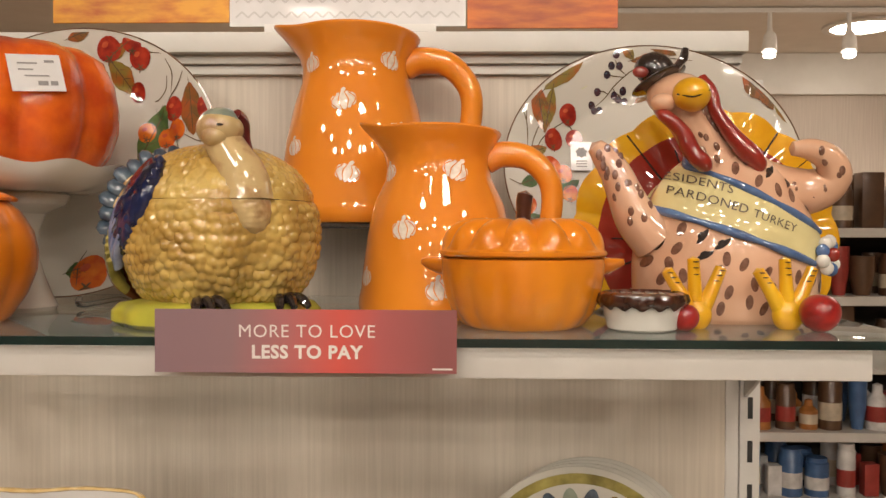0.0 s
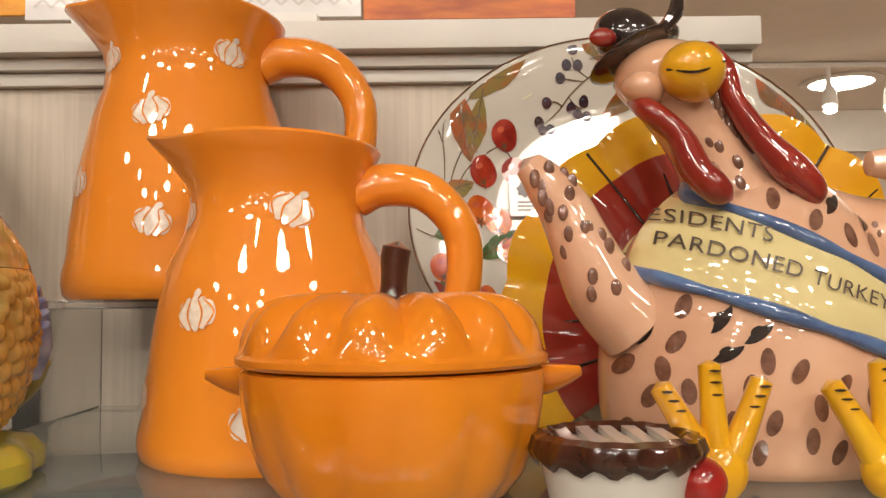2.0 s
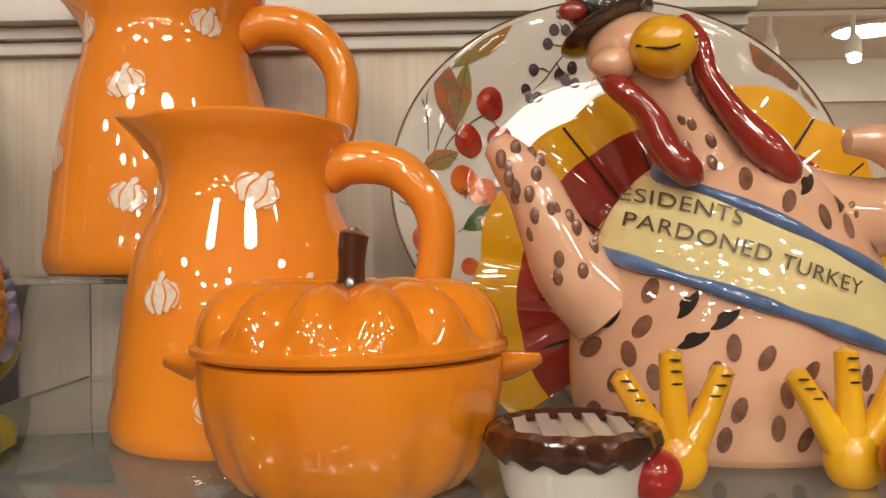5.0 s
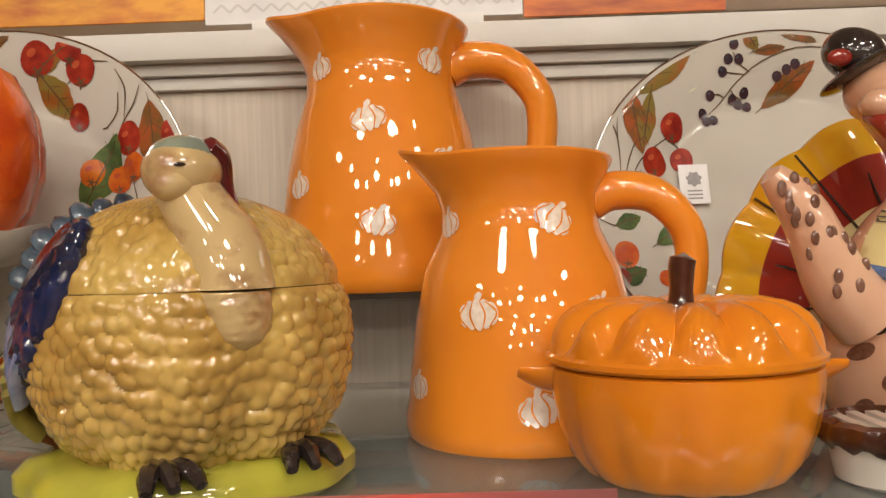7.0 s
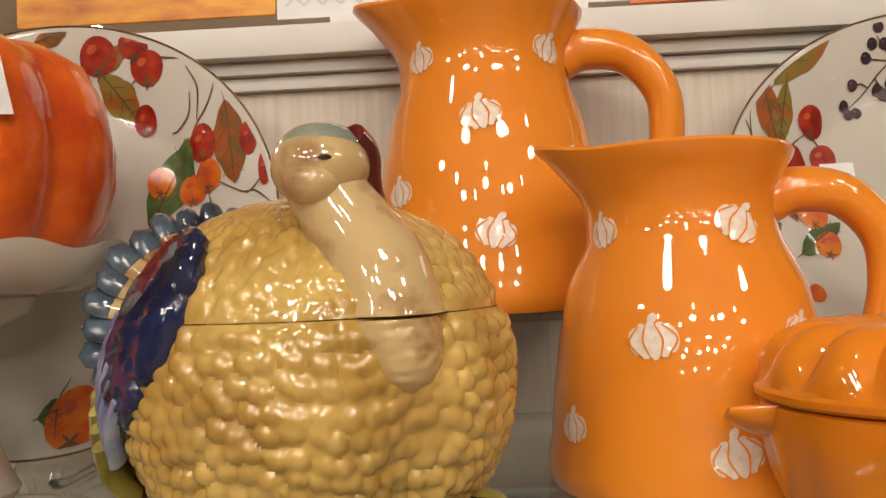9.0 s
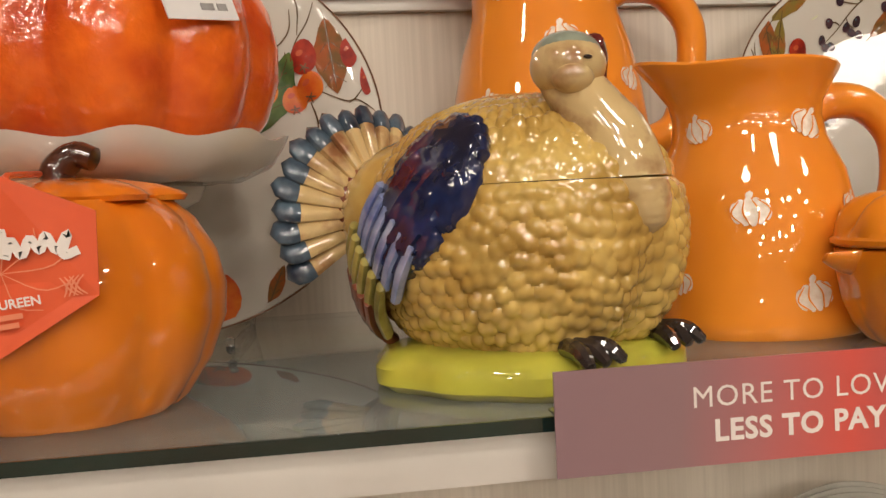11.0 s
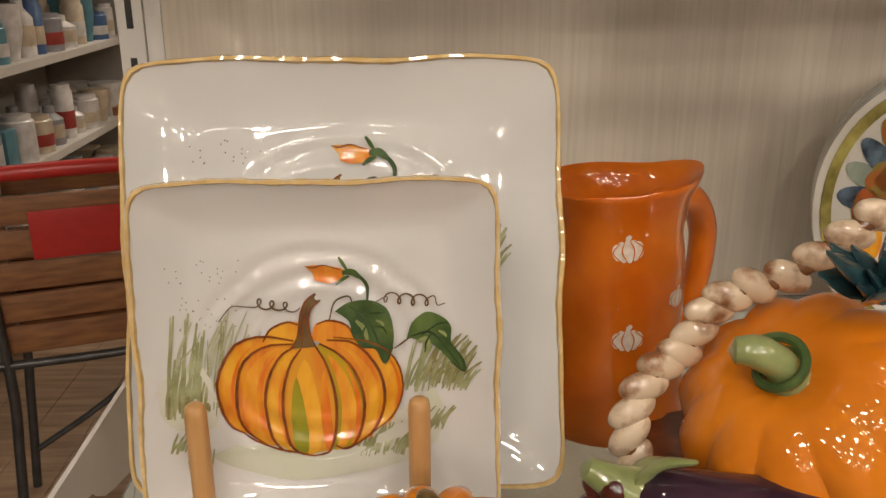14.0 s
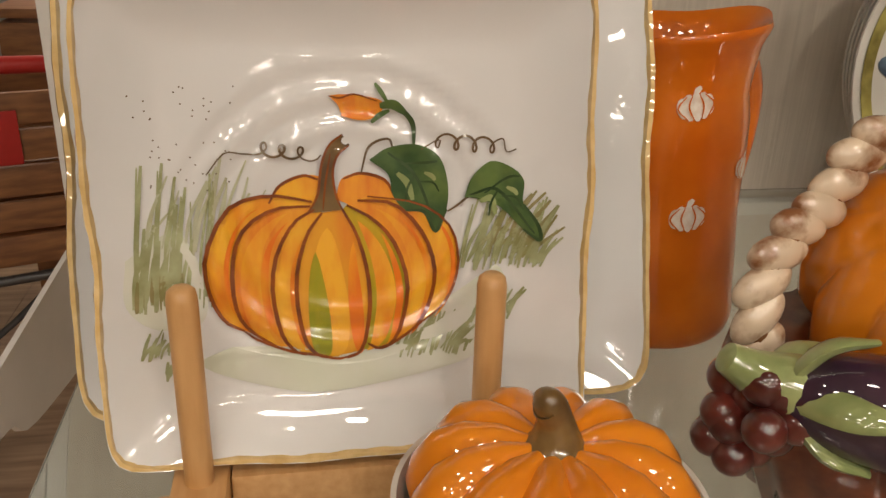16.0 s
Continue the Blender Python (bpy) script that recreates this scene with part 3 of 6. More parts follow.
def tureen(x, y, z):
    root = thing("soup_tureen", "large glossy orange pumpkin soup tureen with hanging tag", "tureen", x, y, z, 0)
    rb = ribbed(10, 0.055, 0.2, 0.6)

    def sh(a, r, zz):
        q = rb(a)
        return (r * q * math.cos(a), r * q * math.sin(a), zz)
    prof = [(0, 0.003), (0.048, 0.002), (0.051, 0), (0.056, 0.004), (0.068, 0.022), (0.0755, 0.042), (0.0765, 0.058), (0.073, 0.075), (0.063, 0.092), (0.052, 0.1015), (0.050, 0.1), (0.06, 0.085), (0.07, 0.05), (0.05, 0.008), (0, 0.008)]
    part("bowl", lathe(prof, 100, sh), TUREEN_ORANGE, root, "ribbed orange bowl")

    def ls(a, r, zz):
        q = 1 + 0.10 * math.cos(9 * a) * min(1, r / 0.045)
        return (r * q * math.cos(a), r * q * math.sin(a), zz)
    lo = part("lid", lathe([(0.045, 0.1), (0.054, 0.1005), (0.0555, 0.103), (0.052, 0.1055), (0.043, 0.109), (0.025, 0.1125), (0.01, 0.112), (0, 0.1115)], 90, ls), TUREEN_ORANGE, root, "scalloped orange lid")
    part("stem", tube([(0, 0, 0.111, 0.009), (0.001, 0, 0.118, 0.0085), (0.009, 0.0, 0.1245, 0.007), (0.018, -0.002, 0.122, 0.006)], 14, 14), STEM_BROWN, lo, "bent dark brown stalk")
    # hexagonal hang tag on the front
    tagm = part("hang_tag", bmesh.new(), TAG, root)
    bm = bmesh.new()
    hx = [(-0.0415, 0.0215), (0.002, 0.0405), (0.0385, 0.0195), (0.034, -0.0145), (-0.008, -0.034), (-0.039, -0.008)]

    def put(u, v, lift):
        c, s = math.cos(0.10), math.sin(0.10)
        return Vector((u * c - v * s + 0.001, -0.0785 - 0.0045 + abs(u) * abs(u) * 3 - v * 0.06 - lift, 0.073 + u * s + v * c))
    fr = [bm.verts.new(put(u, v, 0)) for u, v in hx]
    bk = [bm.verts.new(put(u, v, -0.0008)) for u, v in hx]
    bm.faces.new(fr)
    bm.faces.new(bk[::-1])
    grid_faces(bm, [fr, bk])
    me = tagm.data
    bmesh.ops.recalc_face_normals(bm, faces=bm.faces)
    bm.to_mesh(me)
    bm.free()
    tagm["label"] = "glossy coral hexagonal paper hang tag"
    bm = bmesh.new()
    # brand lettering drawn as one flowing line
    wave = [(-0.030, 0.006), (-0.028, 0.013), (-0.025, 0.006), (-0.023, 0.0125), (-0.020, 0.006), (-0.018, 0.012), (-0.014, 0.006), (-0.010, 0.012), (-0.013, 0.0075), (-0.009, 0.0065), (-0.009, -0.003), (-0.015, -0.005), (-0.011, 0.002), (-0.004, 0.011), (-0.001, 0.006), (0.003, 0.017), (0.003, 0.006), (0.006, 0.0125), (0.009, 0.006), (0.013, 0.012), (0.016, 0.007), (0.019, 0.0125), (0.022, 0.006), (0.027, 0.012), (0.024, 0.004), (0.030, 0.005)]
    stroke(bm, put, wave, 0.0036, 0.0006, 150, taper=False)
    part("tag_mark", bm, INK_WHITE, tagm, "white brand mark")
    bm = bmesh.new()
    words(bm, put, "SOUP TUREEN", 0.0052, -0.004, -0.0125, 0, 0.0006, thick=0.00012)
    part("tag_words", bm, INK_WHITE, tagm)
    bm = bmesh.new()
    for u, v, w in ((-0.004, -0.0175, 0.018), (-0.002, -0.021, 0.010)):
        stroke(bm, put, [(u - w / 2, v), (u, v), (u + w / 2, v)], 0.0022, 0.0006, 4, taper=False)
    for k in range(6):
        stroke(bm, put, [(0.021 + 0.0018 * k, -0.005), (0.023 + 0.0018 * (k % 3), -0.009), (0.0215 + 0.0017 * k, -0.013)], 0.0009, 0.0006, 5)
    part("small_print", bm, TAG_LINE, tagm)
    bm = bmesh.new()
    for k in range(9):
        a = k * 0.7
        stroke(bm, put, [(0.0, 0.0), (0.018 * math.cos(a), 0.014 * math.sin(a)), (0.028 * math.cos(a + 0.3), 0.019 * math.sin(a + 0.3))], 0.0006, 0.0003, 8)
    part("leaf_print", bm, TAG_LINE, tagm)
    part("cord", tube([(0.006, -0.073, 0.104, 0.0016), (0.004, -0.077, 0.108, 0.0016), (0.002, -0.071, 0.112, 0.0016), (0.001, -0.03, 0.1145, 0.0016)], 12, 8), TAG, root, "coral ribbon loop")
    return root


tureen(-0.4100, 0.690, SHELF)


def cake_stand(x, y, z):
    root = thing("cake_stand", "white scalloped ceramic cake stand on a pedestal", "cake stand", x, y, z)

    def sh(a, r, zz):
        w = 1 + 0.022 * math.cos(10 * a) * min(1, max(0, (r - 0.05) / 0.05))
        return (r * w * math.cos(a), r * w * math.sin(a), zz + 0.0025 * math.cos(10 * a) * min(1, max(0, (r - 0.05) / 0.05)))
    prof = [(0, 0.004), (0.033, 0.003), (0.039, 0), (0.041, 0.004), (0.036, 0.014), (0.030, 0.030), (0.024, 0.05), (0.024, 0.075), (0.030, 0.092), (0.048, 0.101), (0.052, 0.110), (0.05, 0.112), (0.075, 0.113), (0.094, 0.121), (0.101, 0.132), (0.103, 0.137), (0.100, 0.137), (0.094, 0.129), (0.08, 0.124), (0, 0.121)]
    part("plate", lathe(prof[9:], 96, sh), WHITE_CERAMIC, root, "white scalloped plate")
    part("pedestal", lathe(prof[:11] + [(0, 0.110)], 60), WHITE_CERAMIC, root)
    return root


cake_stand(-0.408, 0.800, SHELF)


def big_pumpkin(x, y, z):
    root = thing("ceramic_pumpkin", "mottled orange glazed ceramic pumpkin with a price sticker", "pumpkin", x, y, z)
    rb = ribbed(9, 0.12, 0.33, 0.75)

    def sh(a, r, zz):
        q = rb(a)
        return (r * q * math.cos(a), r * q * math.sin(a), zz)
    prof = [(0, 0.004), (0.05, 0.003), (0.06, 0), (0.075, 0.008), (0.089, 0.026), (0.097, 0.05), (0.098, 0.07), (0.094, 0.092), (0.084, 0.113), (0.066, 0.124), (0.05, 0.1245), (0.03, 0.118), (0.012, 0.112), (0, 0.111)]
    part("body", lathe(prof, 126, sh), CRACKLE, root, "mottled orange ribbed body")
    bm = bmesh.new()
    box(-0.0215, 0.0215, 0, 0.0006, -0.0175, 0.0175, 0.0, bm)
    st = part("price_sticker", bm, PAPER, root, "white rectangular price sticker with faint print", False)
    m = pose(0.060, -0.0745, 0.089, -20, 0, 38) @ pose(0, 0, 0, 0, -6, 0)
    st.matrix_basis = m
    bm = bmesh.new()
    for u, v, w, h in ((-0.006, 0.009, 0.016, 0.0014), (0.012, 0.011, 0.008, 0.0022), (-0.008, 0.003, 0.012, 0.0012), (0.0, -0.003, 0.02, 0.0012), (0.004, -0.010, 0.008, 0.004), (0.013, -0.010, 0.006, 0.004)):
        box(u - w / 2, u + w / 2, -0.0004, -0.0001, v - h / 2, v + h / 2, 0, bm)
    part("price_print", bm, INK_GREY, st, "", False)
    return root


big_pumpkin(-0.404, 0.797, SHELF + 0.1225)


# ---------------------------------------------------------------- painted platters
def dish(label, x, y, z, rx, rz, lean, decor, category="platter"):
    root = thing("platter", label, category, x, y, z, 0, "painted platters", tilt=lean)
    prof = [(0, 0.008), (0.60, 0.008), (0.66, 0.007), (0.72, 0.0), (0.95, -0.012), (0.99, -0.0135), (1.0, -0.0125), (0.995, -0.0105), (0.95, -0.008), (0.74, 0.004), (0.68, 0.012), (0.6, 0.0135), (0, 0.0135)]

    def sh(a, r, d):
        return (r * rx * math.cos(a), d, r * rz * math.sin(a))
    part("plate", lathe([(r, d) for r, d in prof], 96, sh), CREAM, root, "glossy cream glazed oval plate")
    rim = bmesh.new()
    pts = []
    for i in range(97):
        a = 2 * math.pi * i / 96
        pts.append((rx * 0.999 * math.cos(a), -0.0136, rz * 0.999 * math.sin(a)))
    rows = []
    for p in pts:
        v = Vector(p)
        o = Vector((p[0], 0, p[2])).normalized()
        rows.append([rim.verts.new(v + o * math.cos(b) * 0.0007 + Vector((0, math.sin(b) * 0.0007, 0))) for b in (0, 1.05, 2.1, 3.14, 4.2, 5.24)])
    grid_faces(rim, rows)
    part("rim_line", rim, RIM_BROWN, root, "thin brown painted rim")
    rr, dd = [p[0] for p in prof[:6]], [p[1] for p in prof[:6]]

    def put(u, v, lift):
        r = math.hypot(u / rx, v / rz)
        if r > 0.97:
            u, v, r = u * 0.97 / r, v * 0.97 / r, 0.97
        return Vector((u, float(np.interp(r, rr, dd)) - 0.0004 - lift, v))
    for kind, *q in decor:
        bm = bmesh.new()
        if kind == "leaf":
            m, u, v, L, w, t = q
            L, w = L * 1.04, w * 1.25
            blob(bm, put, u, v, L / 2, w / 2, t, lambda a: (abs(math.cos(a)) ** 1.3 + abs(math.sin(a)) ** 1.3 + 1e-6) ** (-1 / 1.3) + 0.035 * math.sin(9 * a) * abs(math.sin(a)), 3, 26, 0.0004)
            lf = part("painted_leaf", bm, m, root)
            bm = bmesh.new()
            c, s = math.cos(radians(t)), math.sin(radians(t))
            stroke(bm, put, [(u - c * L * 0.62, v - s * L * 0.62), (u, v + 0.001), (u + c * L * 0.42, v + s * L * 0.42)], 0.0012, 0.0008, 10)
            for g in (-0.2, 0.05, 0.25):
                for e in (-1, 1):
                    p0 = (u + c * L * g, v + s * L * g)
                    p1 = (p0[0] + c * L * 0.14 - e * s * w * 0.3, p0[1] + s * L * 0.14 + e * c * w * 0.3)
                    stroke(bm, put, [p0, ((p0[0] + p1[0]) / 2, (p0[1] + p1[1]) / 2), p1], 0.0006, 0.0008, 4)
            part("leaf_vein", bm, TWIG, lf)
        elif kind == "berry":
            m, u, v, r, rv = q
            blob(bm, put, u, v, r, rv, 0, lambda a: 1 + 0.03 * math.sin(3 * a + u * 90), 2, 18, 0.0006)
            be = part("painted_berry", bm, m, root)
            bm = bmesh.new()
            blob(bm, put, u - r * 0.3, v + r * 0.35, r * 0.30, r * 0.22, 30, None, 1, 10, 0.0009)
            part("berry_shine", bm, BERRY_SHINE if m is not BERRY_BLACK else SLATE, be)
            if r > 0.0070:
                bm = bmesh.new()
                for g in range(5):
                    aa = g * 1.256 + u * 70
                    stroke(bm, put, [(u, v - r * 0.75), (u + r * 0.2 * math.cos(aa), v - r * 0.8 + r * 0.2 * math.sin(aa)), (u + r * 0.42 * math.cos(aa), v - r * 0.85 + r * 0.42 * math.sin(aa))], r * 0.12, 0.0009, 4)
                part("berry_calyx", bm, TWIG, be)
        else:
            stroke(bm, put, q[0], 0.0013, 0.0003, 16)
            part("painted_twig", bm, TWIG, root)
    return root


L, B, T = "leaf", "berry", "twig"
left_decor = [
    (L, LEAF_GREEN, 0.081, 0.034, 0.066, 0.026, 67), (L, LEAF_RED, 0.126, 0.058, 0.058, 0.022, -83), (L, LEAF, 0.038, 0.125, 0.033, 0.012, -143), (L, LEAF_RED, 0.067, -0.153, 0.036, 0.009, 20),
    (L, LEAF_RED, 0.078, -0.118, 0.032, 0.009, 69), (L, LEAF, 0.023, -0.158, 0.016, 0.006, 19), (L, LEAF, 0.043, 0.099, 0.044, 0.021, -53), (L, LEAF_RED, -0.005, 0.143, 0.026, 0.011, 20),
    (B, BERRY, 0.105, 0.060, 0.0101, 0.0136), (B, BERRY_ORANGE, 0.109, 0.037, 0.0104, 0.0117), (B, BERRY_ORANGE, 0.097, 0.029, 0.0100, 0.0111), (B, BERRY_ORANGE, 0.074, 0.036, 0.0103, 0.0116),
    (B, BERRY, 0.140, 0.059, 0.0069, 0.0119), (B, BERRY, 0.152, 0.036, 0.0052, 0.0121), (B, BERRY, 0.065, 0.117, 0.0123, 0.0123), (B, BERRY, 0.056, 0.134, 0.0115, 0.0111),
    (B, BERRY, 0.061, 0.082, 0.0089, 0.0107), (B, BERRY, 0.029, 0.128, 0.0139, 0.0138), (B, BERRY_ORANGE, 0.033, -0.125, 0.0200, 0.0212), (T, [(0.096, 0.097), (0.095, 0.082), (0.087, 0.072), (0.081, 0.071)]),
    (T, [(0.115, 0.101), (0.109, 0.086), (0.100, 0.073), (0.093, 0.057)]), (T, [(0.094, 0.115), (0.102, 0.099), (0.101, 0.077)]), (T, [(0.115, 0.033), (0.135, 0.022), (0.145, 0.021), (0.158, 0.010)]), (T, [(0.149, 0.030), (0.143, 0.023), (0.138, 0.020)]),
    (T, [(0.109, 0.025), (0.113, 0.012), (0.114, 0.003)]), (T, [(0.091, 0.066), (0.091, 0.053), (0.097, 0.042)]), (T, [(0.090, 0.121), (0.076, 0.123), (0.067, 0.127)]), (T, [(0.041, 0.133), (0.051, 0.128), (0.064, 0.119)]),
    (T, [(0.052, 0.107), (0.060, 0.113), (0.065, 0.118)]), (T, [(0.021, -0.150), (0.044, -0.156), (0.069, -0.152)]), (T, [(0.021, -0.097), (0.020, -0.105), (0.018, -0.112)]), (L, LEAF_GREEN, 0.018, -0.121, 0.022, 0.016, 20),
    (L, LEAF_GREEN, 0.020, -0.126, 0.020, 0.014, 100)]
right_decor = [
    (L, LEAF, -0.094, 0.120, 0.074, 0.026, 50), (L, LEAF_RED, -0.123, 0.070, 0.055, 0.017, -80), (L, LEAF, -0.113, 0.070, 0.048, 0.013, -101), (L, LEAF, -0.121, 0.115, 0.025, 0.010, 39),
    (L, LEAF_RED, 0.010, 0.146, 0.050, 0.014, -30), (L, LEAF, -0.022, 0.137, 0.020, 0.010, -53), (L, LEAF_RED, -0.006, 0.129, 0.026, 0.007, 7), (L, LEAF_RED, 0.009, 0.101, 0.055, 0.015, 39),
    (L, LEAF_RED, 0.051, 0.147, 0.028, 0.010, -24), (B, BERRY, -0.136, 0.090, 0.0093, 0.0112), (B, BERRY, -0.159, 0.070, 0.0065, 0.0077), (B, BERRY, -0.091, 0.066, 0.0102, 0.0121),
    (B, BERRY, -0.108, 0.036, 0.0105, 0.0124), (B, BERRY, -0.084, 0.039, 0.0096, 0.0113), (B, BERRY_BLACK, -0.036, 0.134, 0.0040, 0.0045), (B, BERRY_BLACK, -0.041, 0.122, 0.0040, 0.0044),
    (B, BERRY_BLACK, -0.032, 0.122, 0.0040, 0.0044), (B, BERRY_BLACK, -0.046, 0.112, 0.0040, 0.0044), (B, BERRY_BLACK, -0.057, 0.093, 0.0040, 0.0043), (B, BERRY_BLACK, -0.063, 0.079, 0.0039, 0.0043),
    (B, BERRY_BLACK, -0.060, 0.073, 0.0039, 0.0043), (B, BERRY_BLACK, -0.054, 0.074, 0.0039, 0.0043), (B, BERRY_BLACK, -0.037, 0.091, 0.0040, 0.0043), (B, BERRY_BLACK, -0.027, 0.096, 0.0040, 0.0043),
    (B, BERRY_BLACK, -0.032, 0.087, 0.0040, 0.0043), (B, BERRY_BLACK, -0.025, 0.085, 0.0040, 0.0043), (B, BERRY_BLACK, 0.008, 0.113, 0.0040, 0.0044), (B, BERRY_BLACK, -0.000, 0.108, 0.0040, 0.0044),
    (B, BERRY_BLACK, 0.015, 0.117, 0.0040, 0.0044), (T, [(0.050, 0.127), (0.017, 0.130), (-0.013, 0.120), (-0.034, 0.104), (-0.047, 0.089), (-0.059, 0.078)]), (T, [(-0.023, 0.112), (-0.032, 0.119), (-0.037, 0.128)]), (T, [(-0.026, 0.110), (-0.038, 0.111), (-0.045, 0.112)]),
    (T, [(-0.044, 0.092), (-0.050, 0.094), (-0.056, 0.093)]), (T, [(-0.039, 0.098), (-0.035, 0.094), (-0.028, 0.091)]), (T, [(-0.092, 0.060), (-0.107, 0.049), (-0.120, 0.037), (-0.128, 0.023)]), (T, [(-0.138, 0.080), (-0.139, 0.057), (-0.138, 0.042), (-0.138, 0.025)]),
    (T, [(-0.153, 0.075), (-0.143, 0.065), (-0.138, 0.050)]), (T, [(-0.124, 0.052), (-0.130, 0.037), (-0.134, 0.023)]), (T, [(-0.083, 0.045), (-0.088, 0.053), (-0.092, 0.060)]), (T, [(-0.160, -0.015), (-0.147, -0.020), (-0.142, -0.016)]),
    (B, BERRY_ORANGE, -0.111, 0.005, 0.0110, 0.0119), (B, BERRY_ORANGE, -0.097, -0.003, 0.0101, 0.0109), (B, BERRY_ORANGE, -0.090, -0.026, 0.0092, 0.0098), (B, BERRY, -0.146, -0.064, 0.0082, 0.0085),
    (B, BERRY_ORANGE, -0.108, -0.063, 0.0066, 0.0068), (L, LEAF, -0.129, 0.019, 0.029, 0.013, 28), (L, LEAF_GREEN, -0.096, -0.022, 0.040, 0.015, 36), (L, LEAF_RED, 0.117, 0.093, 0.038, 0.016, -53),
    (L, LEAF_RED, 0.130, 0.084, 0.036, 0.014, -71), (L, LEAF, 0.145, 0.067, 0.034, 0.011, -74), (L, LEAF_GREEN, -0.135, -0.016, 0.023, 0.012, 23), (B, BERRY_ORANGE, -0.139, -0.044, 0.0102, 0.0115),
    (L, LEAF_GREEN, -0.136, -0.062, 0.026, 0.014, 26)]
dish("cream platter painted with autumn berries, leaning on the back panel", -0.3986, 0.9112, 1.4930, 0.162, 0.151, -14, left_decor)
dish("cream platter painted with leaves and black berries, leaning back", 0.2329, 0.9541, 1.4889, 0.1649, 0.1449, -15, right_decor)
for px in (-0.398, 0.235):
    es = thing("plate_easel", "clear acrylic plate easel on the glass shelf", "plate stand", px, 0.90, SHELF, group="clear easels")
    for s in (-0.05, 0.05):
        part("side", tube([(s, -0.088, 0.012, 0.003), (s, -0.084, 0.004, 0.003), (s, 0.0, 0.0035, 0.003), (s, 0.06, 0.0035, 0.003), (s, 0.066, 0.09, 0.003)], 20, 8), ACRYLIC, es)
    part("bar", box(-0.05, 0.05, 0.045, 0.05, 0.001, 0.005, 0.001), ACRYLIC, es)
# price stickers on the right platter
def platter_sticker(label, u, v, rx, rz, material, square):
    st = thing("price_sticker", label, "sticker", 0.2329, 0.9541, 1.4889, tilt=-15)
    face = lambda a, b, l: Vector((u + a, -0.0125 * min(1.0, max(0.0, (math.hypot(u / 0.1649, v / 0.1449) - 0.72) / 0.23)) + 0.0045 - l, v + b))
    edge = (lambda a: 1 / max(abs(math.cos(a)), abs(math.sin(a)))) if square else None
    bm = bmesh.new()
    blob(bm, face, 0, 0, rx, rz, 0, edge, 3, 32, 0.0012)
    part("disc", bm, material, st, "", False)
    bm = bmesh.new()
    if square:
        blob(bm, face, 0, rz * 0.25, rx * 0.5, rx * 0.5, 0, lambda a: 1 + 0.15 * math.sin(7 * a), 2, 24, 0.0016)
    for k in range(3):
        b = -rz * 0.35 - k * 0.0032 if square else 0.003 - k * 0.0032
        stroke(bm, face, [(-rx * 0.5, b), (0, b), (rx * 0.5, b)], 0.0013, 0.0016, 5, taper=False)
    part("price_print", bm, INK_GREY, st, "", False)


platter_sticker("small round pale green price sticker on a painted platter", -0.0754, 0.1061, 0.0088, 0.0110, mat("pale_green_paper", (0.55, 0.54, 0.34), rough=0.3), False)
platter_sticker("small white square price tag on a painted platter", -0.0768, 0.0170, 0.0120, 0.0170, PAPER, True)


# ---------------------------------------------------------------- turkey-shaped tureen
CELLS = {}


def cell_point(i, j):
    if (i, j) not in CELLS:
        r = random.Random(i * 7919 + j * 104729 + 17)
        CELLS[i, j] = (i + 0.5 + r.uniform(-0.30, 0.30) + (0.5 if j % 2 else 0), j + 0.5 + r.uniform(-0.30, 0.30))
    return CELLS[i, j]


def pebbles(u, v, amount):
    """Rounded lumps with creases between, over a jittered two-way grid."""
    i, j = math.floor(u), math.floor(v)
    d = sorted((u - p[0]) ** 2 + (v - p[1]) ** 2 for p in (cell_point(i + a, j + b) for a in (-2, -1, 0, 1) for b in (-1, 0, 1)))
    return amount * max(0.0, 1 - 3.0 * d[0]) ** 0.6


def cobble(p, amount, cell):
    """The same lumps round a body of any shape, by turn and height."""
    r = math.hypot(p[0], p[1])
    return pebbles(math.atan2(p[1], p[0]) * 0.6 * max(r, 0.02) / cell, p[2] / cell, amount)


